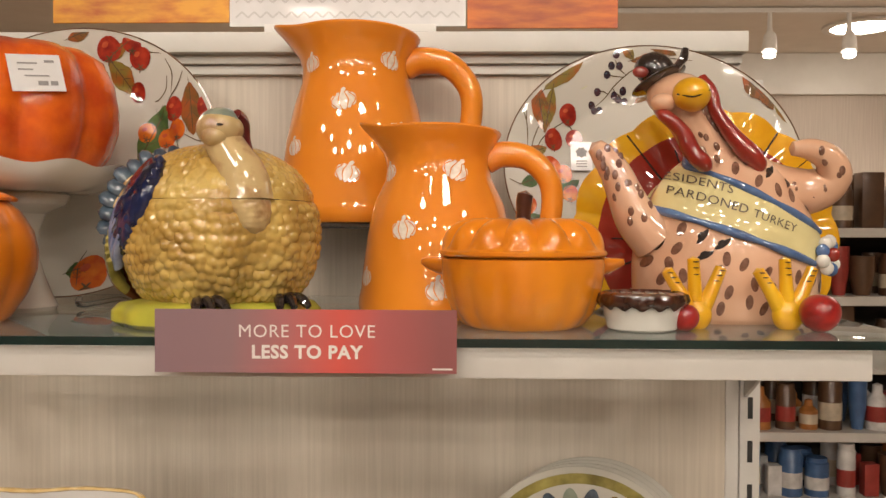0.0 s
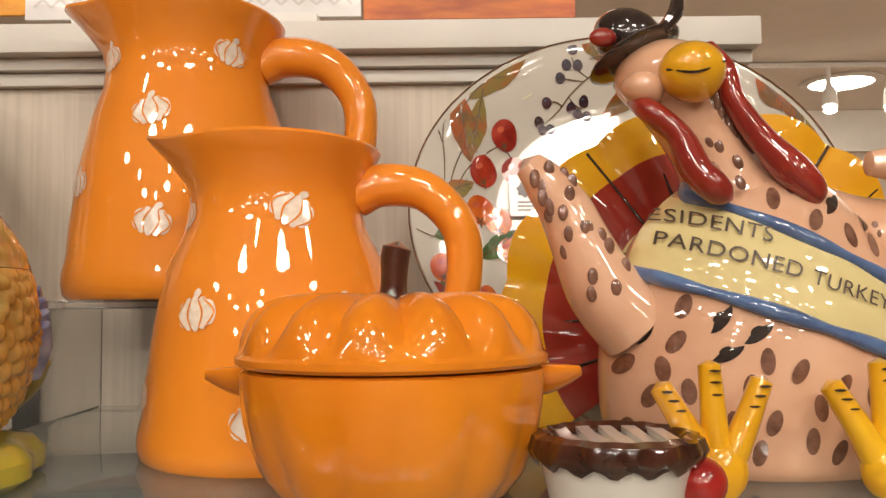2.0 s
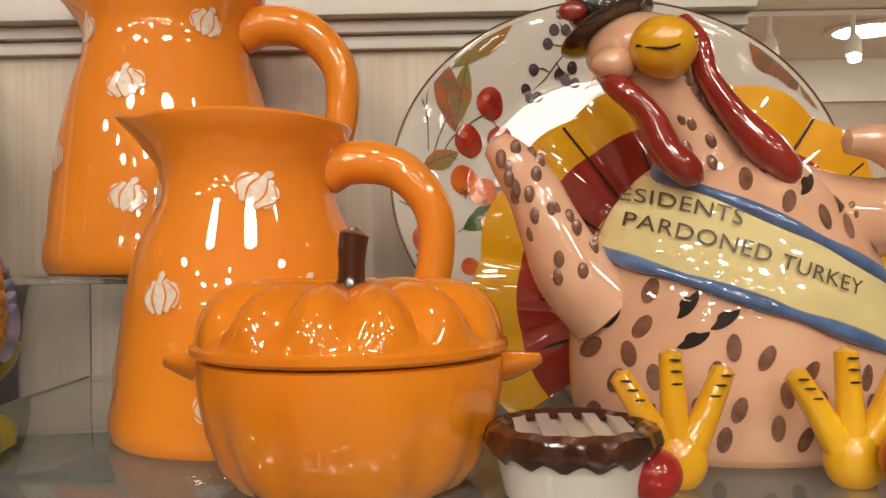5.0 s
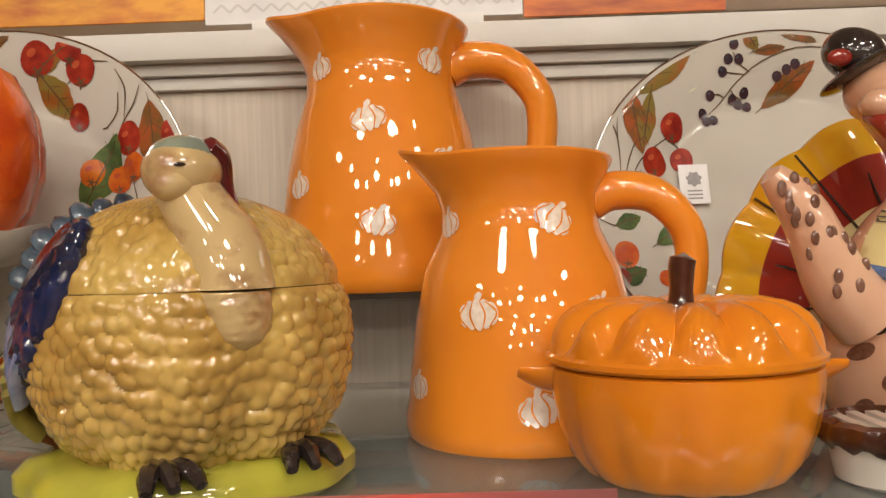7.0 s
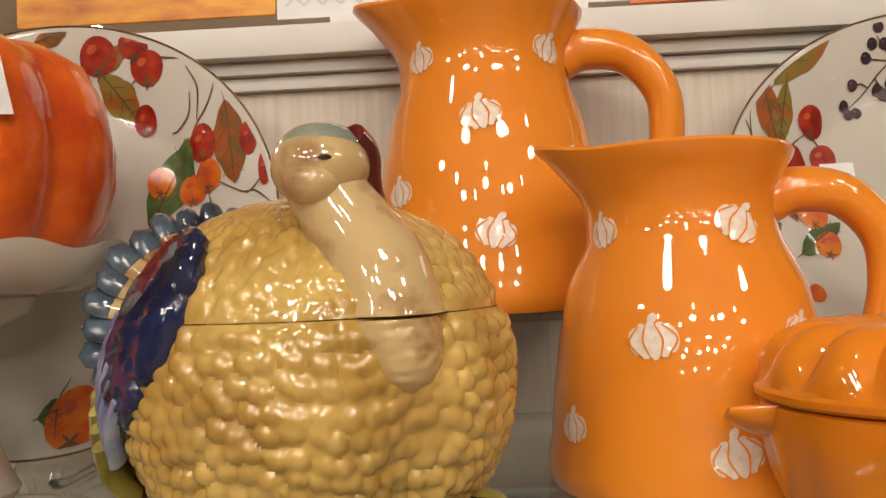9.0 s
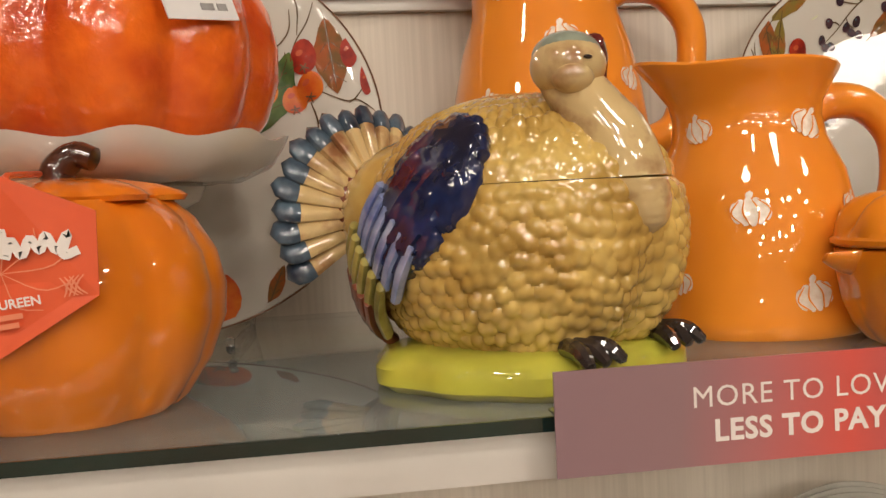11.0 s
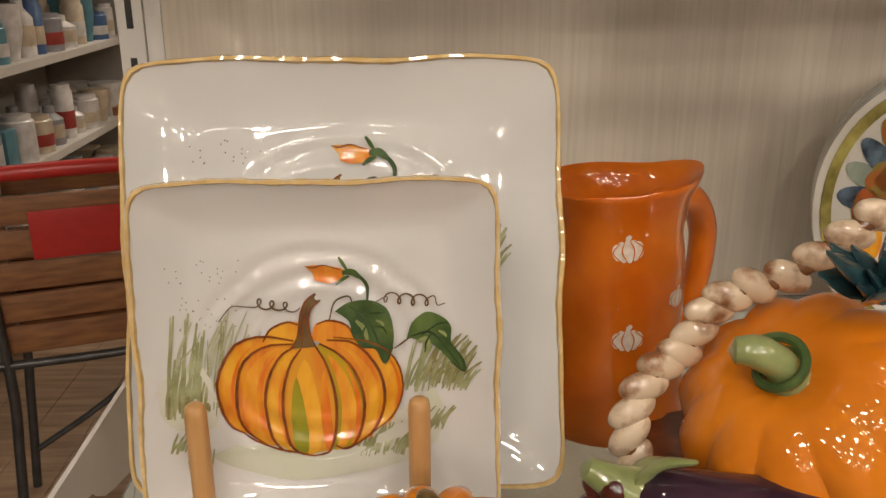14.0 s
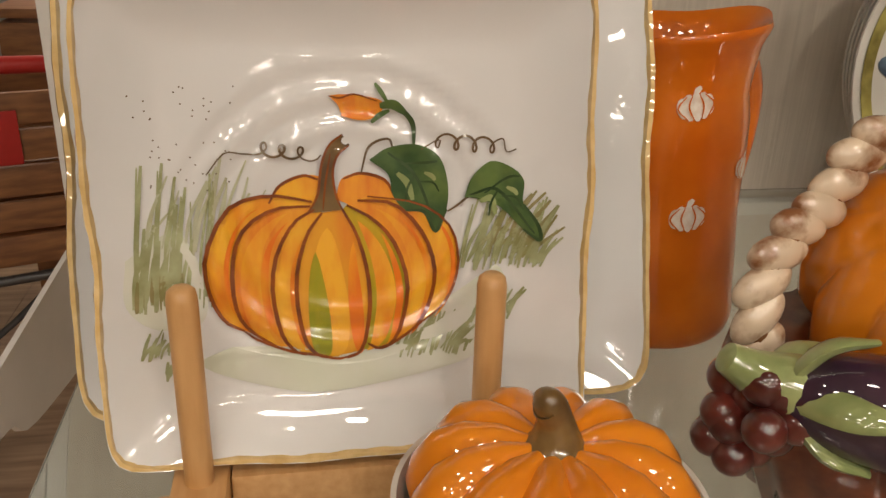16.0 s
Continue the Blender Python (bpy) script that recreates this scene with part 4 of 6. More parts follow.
def turkey_tureen(x, y, z, turn):
    root = thing("turkey_tureen", "honey-glazed ceramic turkey-shaped lidded tureen with cobalt wings", "tureen", x, y, z, turn)

    def base_shape(a, r, zz):
        w = 1 + 0.03 * math.sin(5 * a) + 0.02 * math.sin(11 * a + 1)
        return (r * w * math.cos(a), r * 0.95 * w * math.sin(a), zz)
    part("base", lathe([(0, 0.001), (0.078, 0), (0.083, 0.004), (0.083, 0.012), (0.077, 0.0185), (0.06, 0.0215), (0, 0.022)], 72, base_shape), LIME, root, "glossy lime green mound base")
    for lo, hi, nm, lab in ((0.014, 0.0997, "bowl", "cobbled honey-glazed bowl"), (0.1001, 0.148, "lid", "cobbled honey-glazed lid")):
        bm = bmesh.new()
        rings = []
        n = 76 if nm == "bowl" else 56
        for j in range(n + 1):
            zz = lo + (hi - lo) * (j / n if nm == "bowl" else 1 - (1 - j / n) ** 2)
            t = (zz - 0.074) / 0.0745
            r = math.sqrt(max(0.0, 1 - abs(t) ** 2.25))
            ring = []
            for i in range(400):
                a = 2 * math.pi * i / 400
                cleft = 1 - 0.10 * math.exp(-((math.atan2(math.sin(a + math.pi / 2), math.cos(a + math.pi / 2))) / 0.17) ** 2) * max(0, min(1, (0.095 - zz) / 0.055))
                p = Vector((0.0785 * r * cleft * math.cos(a), 0.088 * r * cleft * math.sin(a), zz))
                nrm = Vector((p.x / 0.0785, p.y / 0.088, t)).normalized()
                edge = min(1, (hi - zz) / 0.004 if nm == "bowl" else (zz - lo) / 0.004)
                ring.append(bm.verts.new(p + nrm * pebbles(i / 400 * 66 + 0.5 * noise.noise(p * 26), 0.0745 * math.asin(max(-1, min(1, t))) / 0.0078 + 0.5 * noise.noise(p * 26 + Vector((5, 3, 1))), (0.0034 if nm == "bowl" else 0.0024) * (0.75 + 0.5 * noise.noise(p * 40)) * max(0.0, min(1, edge)) * (1 if zz < 0.138 else max(0.0, (0.147 - zz) / 0.009)))))
            rings.append(ring)
        rings.append([bm.verts.new((0, 0, hi - (0.004 if nm == "bowl" else -0.0003)))] * 400)
        grid_faces(bm, rings)
        part(nm, bm, HEN, root, lab)
    kids = {o.name.split(".")[0]: o for o in root.children}
    bowl, lid = kids["bowl"], kids["lid"]
    # neck, head and wattle
    bm = tube([(-0.001, -0.073, 0.0900, 0.0200), (-0.002, -0.070, 0.1050, 0.0195), (-0.004, -0.066, 0.118, 0.0185), (-0.009, -0.060, 0.130, 0.0165), (-0.014, -0.053, 0.143, 0.0148), (-0.016, -0.050, 0.152, 0.0145)], 22, 22)
    for v in bm.verts:
        v.co.z = max(v.co.z, 0.1003)
    part("neck", bm, HEN_PALE, lid, "buff glazed neck")
    hd = bmesh.new()
    ball(-0.017, -0.052, 0.154, 0.0182, 0.0182, 0.0150, bm=hd)
    ball(-0.0235, -0.0600, 0.1475, 0.0105, 0.0100, 0.0080, 20, 14, hd)
    part("head", hd, HEN_PALE, lid)
    part("crown", ball(-0.016, -0.0505, 0.1592, 0.0165, 0.0170, 0.0118), GREY_GREEN, lid, "grey-green glazed crown")
    part("eye", ball(-0.0225, -0.0690, 0.1555, 0.0028, 0.0014, 0.0011, 12, 8), DARK, lid)
    cb = tube([(-0.008, -0.060, 0.1650, 0.0055), (-0.001, -0.056, 0.1590, 0.0060), (0.002, -0.055, 0.146, 0.0042), (0.007, -0.060, 0.128, 0.0025)], 14, 10)
    part("snood", cb, MAROON, lid, "maroon glazed snood")
    bd = tube([(-0.002, -0.071, 0.1080, 0.0195), (-0.001, -0.075, 0.096, 0.0205), (0.0, -0.078, 0.089, 0.0190), (0.0, -0.080, 0.081, 0.0150), (0.0, -0.080, 0.075, 0.008)], 40, 48, flat=0.75)
    for v in bd.verts:
        v.co.y -= cobble(v.co - Vector((0, -0.03, 0)), 0.0009, 0.0042)
        v.co.z = min(v.co.z, 0.0993)
    part("beard", bd, HEN_PALE, bowl, "speckled buff beard")
    part("rump", ball(0, 0.080, 0.086, 0.050, 0.050, 0.045, 40, 26, move=lambda p: p + p.normalized() * cobble(p, 0.0022, 0.0088)), HEN, root)
    part("tail_heart", ball(-0.004, 0.122, 0.088, 0.034, 0.012, 0.034, 24, 16), RUST, root, "rust glazed tail centre")
    # tail fan
    for k in range(21):
        a = radians(-32 + k * 244 / 20)
        c, s = math.cos(a), math.sin(a)
        p0, p1 = 0.012, 0.066 - 0.002 * (k % 2)
        cz = 0.088

        def at(r):
            return (r * c - 0.004, 0.112 + 0.35 * r, cz + r * s * 0.98)
        f = part("tail_feather", tube([(*at(p0), 0.004), (*at(0.036), 0.0072), (*at(p1 - 0.006), 0.0102)], 8, 12, flat=0.55), HEN_PALE, root)
        part("feather_tip", tube([(*at(p1 - 0.009), 0.0100), (*at(p1 - 0.003), 0.0103), (*at(p1 + 0.003), 0.0078)], 7, 12, flat=0.60), SLATE, f, "slate blue feather tip")
    # wings of layered feathers that hug the body
    def flank(yy, zz):
        t = (zz - 0.074) / 0.0745
        return 0.0785 * math.sqrt(max(0.02, 1 - abs(t) ** 2.25 - (yy / 0.088) ** 2))
    for s in (-1, 1):
        w = part("wing", ball(0, 0, 0, 0.013, 0.046, 0.031, 44, 30, move=lambda p: p + p.normalized() * pebbles(p.y / 0.0066, p.z / 0.0066, 0.0036)), BLUE, root, "cobalt glazed folded wing")
        w.matrix_basis = pose(-0.0665 if s < 0 else 0.0630, -0.001 if s < 0 else 0.024, 0.0945, -50, -s * 20, s * 6)
        rows = ((SKY, 6, 0.034, 0.090, -0.034, -0.030, 0.0056, 0.006), (OLIVE, 6, 0.056, 0.070, -0.034, -0.030, 0.0054, 0.013), (RUST, 6, 0.070, 0.050, -0.034, -0.018, 0.0052, 0.017))
        for m, n, yy, zz, dy, dz, rad, off in rows:
            for k in range(n):
                t = k / (n - 1)
                py, pz = yy + dy * t, zz + dz * t
                pts = [(py - 0.008, pz + 0.013, rad * 0.8, off - 0.003), (py, pz, rad, off - 0.001), (py + 0.009, pz - 0.013, rad * 0.9, off)]
                part("feather", tube([(s * (flank(a, b) + o), a, b, c) for a, b, c, o in pts], 7, 8, flat=0.6), m, root)
    for s in (-1, 1):
        ft = bmesh.new()
        for dx in (-0.009, 0.0, 0.009):
            tube([(s * 0.032 + dx * 0.3, -0.060, 0.0225, 0.005), (s * 0.032 + dx, -0.073, 0.0225, 0.0046), (s * 0.032 + dx * 1.3, -0.081, 0.017, 0.0028)], 8, 8, ft)
        part("foot", ft, DARK, root, "black glazed claw")
    return root


turkey_tureen(-0.178, 0.702, SHELF, 33)


# ---------------------------------------------------------------- figural cookie jar, one mesh
def cookie_jar(x, y, z):
    mats = [FLESH, SPOT, YELLOW, BRICK_RED, SASH, SASH_BLUE, DARK, APPLE, WHITE_CERAMIC, STEM_BROWN, INK_DARK]
    F, S, Y, R, C, U, K, A, W, BR, INK = range(11)
    bm = bmesh.new()
    zs = [0, 0.006, 0.025, 0.05, 0.075, 0.098, 0.117, 0.133, 0.146, 0.152]
    rs = [0.072, 0.077, 0.081, 0.0815, 0.078, 0.070, 0.060, 0.046, 0.028, 0.0]
    prof = [tuple(p[:2]) for p in spline(list(zip(rs, zs, [0] * 10)), 34)]

    def sh(a, r, zz):
        return (r * math.cos(a) + 0.005, 0.80 * r * math.sin(a), zz)
    lathe([(0, 0.001)] + [(max(r, 0), q) for r, q in prof[:-1]] + [(0, 0.152)], 64, sh, bm, F)

    def put(u, v, lift):
        r = float(np.interp(v, zs, rs))
        q = max(-0.97, min(0.97, u / max(r, 1e-3)))
        n = Vector((q, -math.sqrt(1 - q * q), 0.25))
        return Vector((r * q + 0.005, -0.80 * r * math.sqrt(1 - q * q), v)) + n * lift
    head = len(bm.verts)
    # neck and head
    tube([(-0.002, -0.004, 0.130, 0.036), (-0.006, -0.008, 0.150, 0.0235), (-0.014, -0.012, 0.172, 0.0195), (-0.022, -0.014, 0.195, 0.0205), (-0.024, -0.014, 0.205, 0.022)], 20, 24, bm, F)
    ball(-0.026, -0.016, 0.210, 0.0265, 0.025, 0.0235, bm=bm, mi=F)
    ball(-0.042, -0.033, 0.199, 0.011, 0.010, 0.010, 18, 12, bm, F)
    ball(-0.020, -0.041, 0.207, 0.0160, 0.016, 0.0180, 26, 16, bm, Y, move=lambda p: Vector((p.x * (1 - 0.010 * abs(p.z) / 0.0175), p.y, p.z * (0.92 if p.z > 0 else 1.05))))
    tube([(-0.034, -0.0485, 0.205, 0.0008), (-0.022, -0.0570, 0.2010, 0.0008), (-0.007, -0.0505, 0.209, 0.0008)], 12, 6, bm, K)
    # tilted dark hat
    tilt = Euler((radians(-14), radians(-30), 0)).to_matrix()
    ball(-0.041, -0.012, 0.226, 0.027, 0.026, 0.0050, 30, 12, bm, K, m=tilt)
    ball(-0.044, -0.010, 0.238, 0.017, 0.016, 0.020, 24, 14, bm, K, m=tilt)
    tube([(-0.030, -0.028, 0.236, 0.0035), (-0.024, -0.029, 0.246, 0.004), (-0.022, -0.027, 0.256, 0.003)], 8, 8, bm, K)
    ball(-0.060, -0.027, 0.232, 0.007, 0.004, 0.006, 12, 8, bm, R)
    # wattles
    tube([(-0.044, -0.026, 0.192, 0.0055), (-0.042, -0.038, 0.183, 0.0075), (-0.033, -0.041, 0.168, 0.0072), (-0.031, -0.043, 0.150, 0.0085), (-0.026, -0.045, 0.138, 0.0092), (-0.023, -0.043, 0.130, 0.006)], 24, 14, bm, R)
    tube([(-0.006, -0.020, 0.228, 0.0045), (0.000, -0.028, 0.212, 0.0055), (0.003, -0.030, 0.190, 0.0065), (0.010, -0.032, 0.168, 0.008), (0.018, -0.035, 0.150, 0.0105), (0.023, -0.036, 0.138, 0.009), (0.023, -0.034, 0.130, 0.005)], 28, 14, bm, R)
    dabs = random.Random(31)
    for zz in (0.140, 0.149, 0.157, 0.165, 0.173, 0.181):
        for k in range(2):
            cx, rr = -0.002 - 0.02 * min(1, max(0, (zz - 0.13) / 0.065)), float(np.interp(zz, [0.13, 0.15, 0.172, 0.195], [0.036, 0.0235, 0.0195, 0.0205]))
            e = dabs.uniform(-0.75, 0.75)
            ball(cx + rr * e, -0.0095 - rr * math.sqrt(1 - e * e), zz + dabs.uniform(-0.003, 0.003), 0.0026, 0.0012, 0.0045, 12, 8, bm, S)
    bm.verts.ensure_lookup_table()
    for v in bm.verts[head:]:
        v.co.x -= 0.016 * min(1.0, max(0.0, (v.co.z - 0.125) / 0.07))
        v.co.z -= 0.17 * max(0.0, v.co.z - 0.125)
    # arms
    tube([(-0.060, -0.018, 0.070, 0.022), (-0.077, -0.020, 0.088, 0.019), (-0.088, -0.022, 0.110, 0.0155), (-0.096, -0.022, 0.128, 0.0135), (-0.106, -0.022, 0.142, 0.011), (-0.114, -0.022, 0.151, 0.0075)], 26, 20, bm, F)
    tube([(0.026, -0.006, 0.120, 0.024), (0.052, -0.010, 0.113, 0.022), (0.076, -0.016, 0.113, 0.0195), (0.090, -0.024, 0.124, 0.0155), (0.084, -0.030, 0.139, 0.0125), (0.068, -0.032, 0.147, 0.0095), (0.052, -0.032, 0.148, 0.006)], 30, 20, bm, F)
    for limb in ([(-0.077, -0.020, 0.088, 0.019), (-0.088, -0.022, 0.110, 0.0155), (-0.096, -0.022, 0.128, 0.0135), (-0.106, -0.022, 0.142, 0.011)], [(0.052, -0.010, 0.113, 0.022), (0.076, -0.016, 0.113, 0.0195), (0.090, -0.024, 0.124, 0.0155), (0.084, -0.030, 0.139, 0.0125), (0.066, -0.032, 0.147, 0.009)]):
        for px, py, pz, pr in spline(limb, 9):
            for k in range(2 if pr > 0.0135 else 1):
                e, g = dabs.uniform(-0.8, 0.8), dabs.uniform(-0.004, 0.004)
                ball(px + pr * e, py - pr * math.sqrt(1 - e * e) * 0.985, pz + g, 0.0027, 0.0012, 0.0042, 12, 8, bm, S)
    # tail fan: rings of colour with scalloped edge
    seg, a0, a1 = 120, radians(-34), radians(214)
    radii = [(0.0, K), (0.056, K), (0.068, C), (0.101, R), (0.127, Y)]
    for back in (0, 1):
        rings = []
        for k, (r, m) in enumerate(radii):
            ring = []
            for i in range(seg + 1):
                a = a0 + (a1 - a0) * i / seg
                sc = 1 - (0.035 * (1 - abs(math.sin((a - a0) * 8.0))) if k == 4 else 0.012 * (1 - abs(math.sin((a - a0) * 8.0))))
                yy = 0.052 - 0.012 * math.cos(min(1, r / 0.127) * 1.4) - (0.004 * abs(math.sin((a - a0) * 8.0)) if k in (3, 4) else 0)
                ring.append(bm.verts.new((r * sc * math.cos(a), yy + back * 0.009 * (1 - 0.6 * (k == 4)), 0.070 + r * sc * math.sin(a))))
            if rings:
                grid_faces(bm, [rings[-1], ring], False, m)
            rings.append(ring)
        edge = rings[-1] if not back else edge
        if back:
            grid_faces(bm, [edge, rings[-1]], False, Y)
    for i in range(1, 14):
        a = a0 + (a1 - a0) * i / 14 + 0.02
        tube([(r * math.cos(a), 0.0505 - 0.012 * math.cos(min(1, r / 0.127) * 1.4), 0.070 + r * math.sin(a), 0.0009) for r in (0.06, 0.085, 0.105, 0.122)], 10, 6, bm, K)
    # sash with blue borders, laid over the belly
    p0, p1 = Vector((-0.062, 0.119)), Vector((0.066, 0.063))
    d = (p1 - p0).normalized()
    nn = Vector((-d.y, d.x))
    rows = []
    L = (p1 - p0).length
    for i in range(41):
        t = i / 40
        half = 0.0225 * (1 - 0.40 * t)
        row = []
        for j in range(11):
            w = (j / 10 - 0.5) * 2 * half
            q = p0 + d * (L * t) + nn * w
            row.append(bm.verts.new(put(q.x, min(q.y, 0.149), 0.0035 - 0.0015 * abs(j / 5 - 1) ** 3)))
        rows.append(row)
    grid_faces(bm, rows, False, C)
    for e in (-1, 1):
        pts = []
        for i in range(9):
            t = i / 8
            q = p0 + d * (L * t) + nn * (e * (0.0225 * (1 - 0.40 * t) + 0.001))
            pts.append((*put(q.x, min(q.y, 0.149), 0.002), 0.0033 + 0.0008 * math.sin(i * 2.2)))
        tube(pts, 40, 10, bm, U)
    deg = math.degrees(math.atan2(d.y, d.x))

    def on(s, w):
        q = p0 + d * s + nn * w
        return q.x, q.y
    words(bm, put, "ESIDENTS", 0.0105, -0.031, 0.1175, deg + 5, 0.0049, INK, space=1.05)
    words(bm, put, "PARDONED", 0.0105, -0.027, 0.1025, deg + 5, 0.0049, INK, space=1.05)
    words(bm, put, "TURKEY", 0.0098, 0.0215, 0.0845, deg + 3, 0.0049, INK, space=1.05)
    # rosette at the sash's end
    for k in range(9):
        a = k * 0.7
        q = put(0.068 + 0.010 * math.cos(a), 0.056 + 0.012 * math.sin(a), 0.004)
        ball(q.x + 0.006, q.y, q.z, 0.006, 0.004, 0.006, 12, 8, bm, (W, U, W)[k % 3])
    q = put(0.068, 0.056, 0.007)
    ball(q.x + 0.006, q.y, q.z, 0.006, 0.003, 0.006, 12, 8, bm, R)
    # brown brush spots and dark crescents
    rnd = random.Random(5)
    made = []
    while len(made) < 72:
        u, v = rnd.uniform(-0.085, 0.085), rnd.uniform(0.012, 0.142)
        r = float(np.interp(v, zs, rs))
        q = Vector((u, v)) - p0
        if abs(u) > r * 0.93 or any((u - a) ** 2 + (v - b) ** 2 < 0.0135 ** 2 for a, b in made):
            continue
        if abs(q.dot(nn)) < 0.030 and 0 < q.dot(d) < L:
            made.append((u, v)) if rnd.random() < 0.1 else None
            continue
        made.append((u, v))
        dark = rnd.random() < 0.3
        if dark:
            blob(bm, put, u, v, 0.0085, 0.0046, rnd.uniform(20, 75), lambda a: 1 if math.sin(a) < 0 else 0.35, 2, 18, 0.0007, K)
        else:
            blob(bm, put, u, v, 0.0032, 0.0062, rnd.uniform(-35, 10), None, 2, 14, 0.0006, S)
    for k in range(30):
        t = k / 29
        side = -1 if k % 2 else 1
        if side < 0:
            p = Vector((-0.072, -0.020, 0.080)).lerp(Vector((-0.110, -0.022, 0.147)), t)
        else:
            p = Vector((-0.004, -0.004, 0.148)).lerp(Vector((-0.018, -0.012, 0.185)), t)
        rr = 0.0185 - 0.008 * t if side < 0 else 0.0205
        ball(p.x + rnd.uniform(-0.5, 0.5) * rr, p.y - rr * 0.88, p.z, 0.0028, 0.0012, 0.0048, 10, 6, bm, S)
    # upright feet
    for fx in (-0.043, 0.029):
        ball(fx, -0.086, 0.011, 0.0125, 0.010, 0.0135, 20, 12, bm, Y)
        for tx, tz in ((-0.023, 0.046), (-0.002, 0.055), (0.020, 0.048)):
            tube([(fx + tx * 0.15, -0.086, 0.012, 0.0075), (fx + tx * 0.55, -0.086, 0.028, 0.0058), (fx + tx, -0.084, tz, 0.0048)], 12, 12, bm, Y)
            for g in (0.72, 0.84, 0.95):
                ball(fx + tx * g + 0.0006, -0.0895, 0.012 + (tz - 0.012) * g, 0.0026, 0.0018, 0.0006, 8, 6, bm, K)
    # pie dish with crimped crust, and two apples
    pm = bmesh.new()
    lathe([(0, 0.001), (0.024, 0), (0.027, 0.002), (0.031, 0.020), (0.0325, 0.024), (0.0305, 0.026), (0.026, 0.025), (0, 0.0265)], 48, None, pm, W)
    lathe([(0.0325, 0.018), (0.0345, 0.020), (0.0355, 0.024), (0.034, 0.0285), (0.029, 0.030), (0.0255, 0.0275), (0.0255, 0.0255)], 72, lambda a, r, zz: ((r + 0.0012 * math.sin(15 * a)) * math.cos(a), (r + 0.0012 * math.sin(15 * a)) * math.sin(a), zz + (0.0018 * math.sin(15 * a) if zz < 0.021 else 0)), pm, BR)
    for k in range(-2, 3):
        box(k * 0.010 - 0.0028, k * 0.010 + 0.0028, -0.024, 0.024, 0.026, 0.0285, 0, pm, W)
    for v in pm.verts:
        v.co += Vector((-0.088, -0.098, 0))
    tmp = bpy.data.meshes.new("pie")
    pm.to_mesh(tmp)
    pm.free()
    bm.from_mesh(tmp)
    bpy.data.meshes.remove(tmp)
    for ax, ay, r in ((-0.0575, -0.107, 0.0112), (0.046, -0.106, 0.0155)):
        ball(ax, ay, r * 0.98, r, r, r, 22, 14, bm, A, move=lambda p: Vector((p.x, p.y, p.z * (1 - 0.12 * max(0, p.z / 0.0155)))))
    ob = finish("cookie_jar", bm, mats)
    ob.matrix_basis = pose(x, y, z)
    tagged(ob, "glossy painted ceramic cookie jar shaped as a seated speckled turkey", "cookie jar")
    return ob


cookie_jar(0.251, 0.762, SHELF)


# ---------------------------------------------------------------- shelf sign and header boards
def shelf_sign():
    root = thing("shelf_sign", "mauve and red printed card sign on the shelf edge", "sign", -0.087, 0.590, 1.3408)
    m = bpy.data.materials.new("mauve_red_print")
    m.use_nodes = True
    n, l = m.node_tree.nodes, m.node_tree.links
    b = n["Principled BSDF"]
    b.inputs["Roughness"].default_value, b.inputs["Coat Weight"].default_value, b.inputs["Coat Roughness"].default_value = 0.35, 0.35, 0.22
    tc, sp, rp = n.new("ShaderNodeTexCoord"), n.new("ShaderNodeSeparateXYZ"), n.new("ShaderNodeValToRGB")
    mr = n.new("ShaderNodeMapRange")
    nz = n.new("ShaderNodeTexNoise")
    nz.inputs["Scale"].default_value = 14
    ad = n.new("ShaderNodeMath")
    ad.operation = "MULTIPLY_ADD"
    ad.inputs[1].default_value = 0.02
    mr.inputs["From Min"].default_value, mr.inputs["From Max"].default_value = -0.106, 0.106
    l.new(tc.outputs["Object"], sp.inputs[0])
    l.new(tc.outputs["Object"], nz.inputs["Vector"])
    l.new(nz.outputs["Fac"], ad.inputs[0])
    l.new(sp.outputs["X"], ad.inputs[2])
    l.new(ad.outputs[0], mr.inputs["Value"])
    l.new(mr.outputs["Result"], rp.inputs["Fac"])
    e = rp.color_ramp.elements
    e[0].position, e[0].color = 0.0, (0.25, 0.155, 0.175, 1)
    e[1].position, e[1].color = 1.0, (0.27, 0.085, 0.085, 1)
    for p, c in ((0.30, (0.27, 0.16, 0.17, 1)), (0.48, (0.42, 0.14, 0.14, 1)), (0.66, (0.62, 0.095, 0.075, 1)), (0.80, (0.42, 0.10, 0.10, 1))):
        k = e.new(p)
        k.color = c
    l.new(rp.outputs["Color"], b.inputs["Base Color"])
    card = part("card", box(-0.106, 0.106, -0.0012, 0, -0.0222, 0.0222), m, root, "", False)
    put = lambda u, v, lift: Vector((u, -0.0012 - lift, v))
    for text, v, th in (("MORE TO LOVE", 0.0066, 0.0), ("LESS TO PAY", -0.0080, 0.00042)):
        bm = bmesh.new()
        words(bm, put, text, 0.0128, 0.001, v, 0, 0.0003, thick=th, space=1.08)
        part("lettering", bm, INK_WHITE, card, "white capital letters", False)
    bm = bmesh.new()
    box(0.089, 0.103, -0.0016, -0.0013, -0.0196, -0.0184, 0, bm)
    part("small_print", bm, INK_WHITE, card, "", False)
    part("holder_lip", box(-0.106, 0.106, 0.0002, 0.0092, 0.004, 0.0052), ACRYLIC, root)
    return root


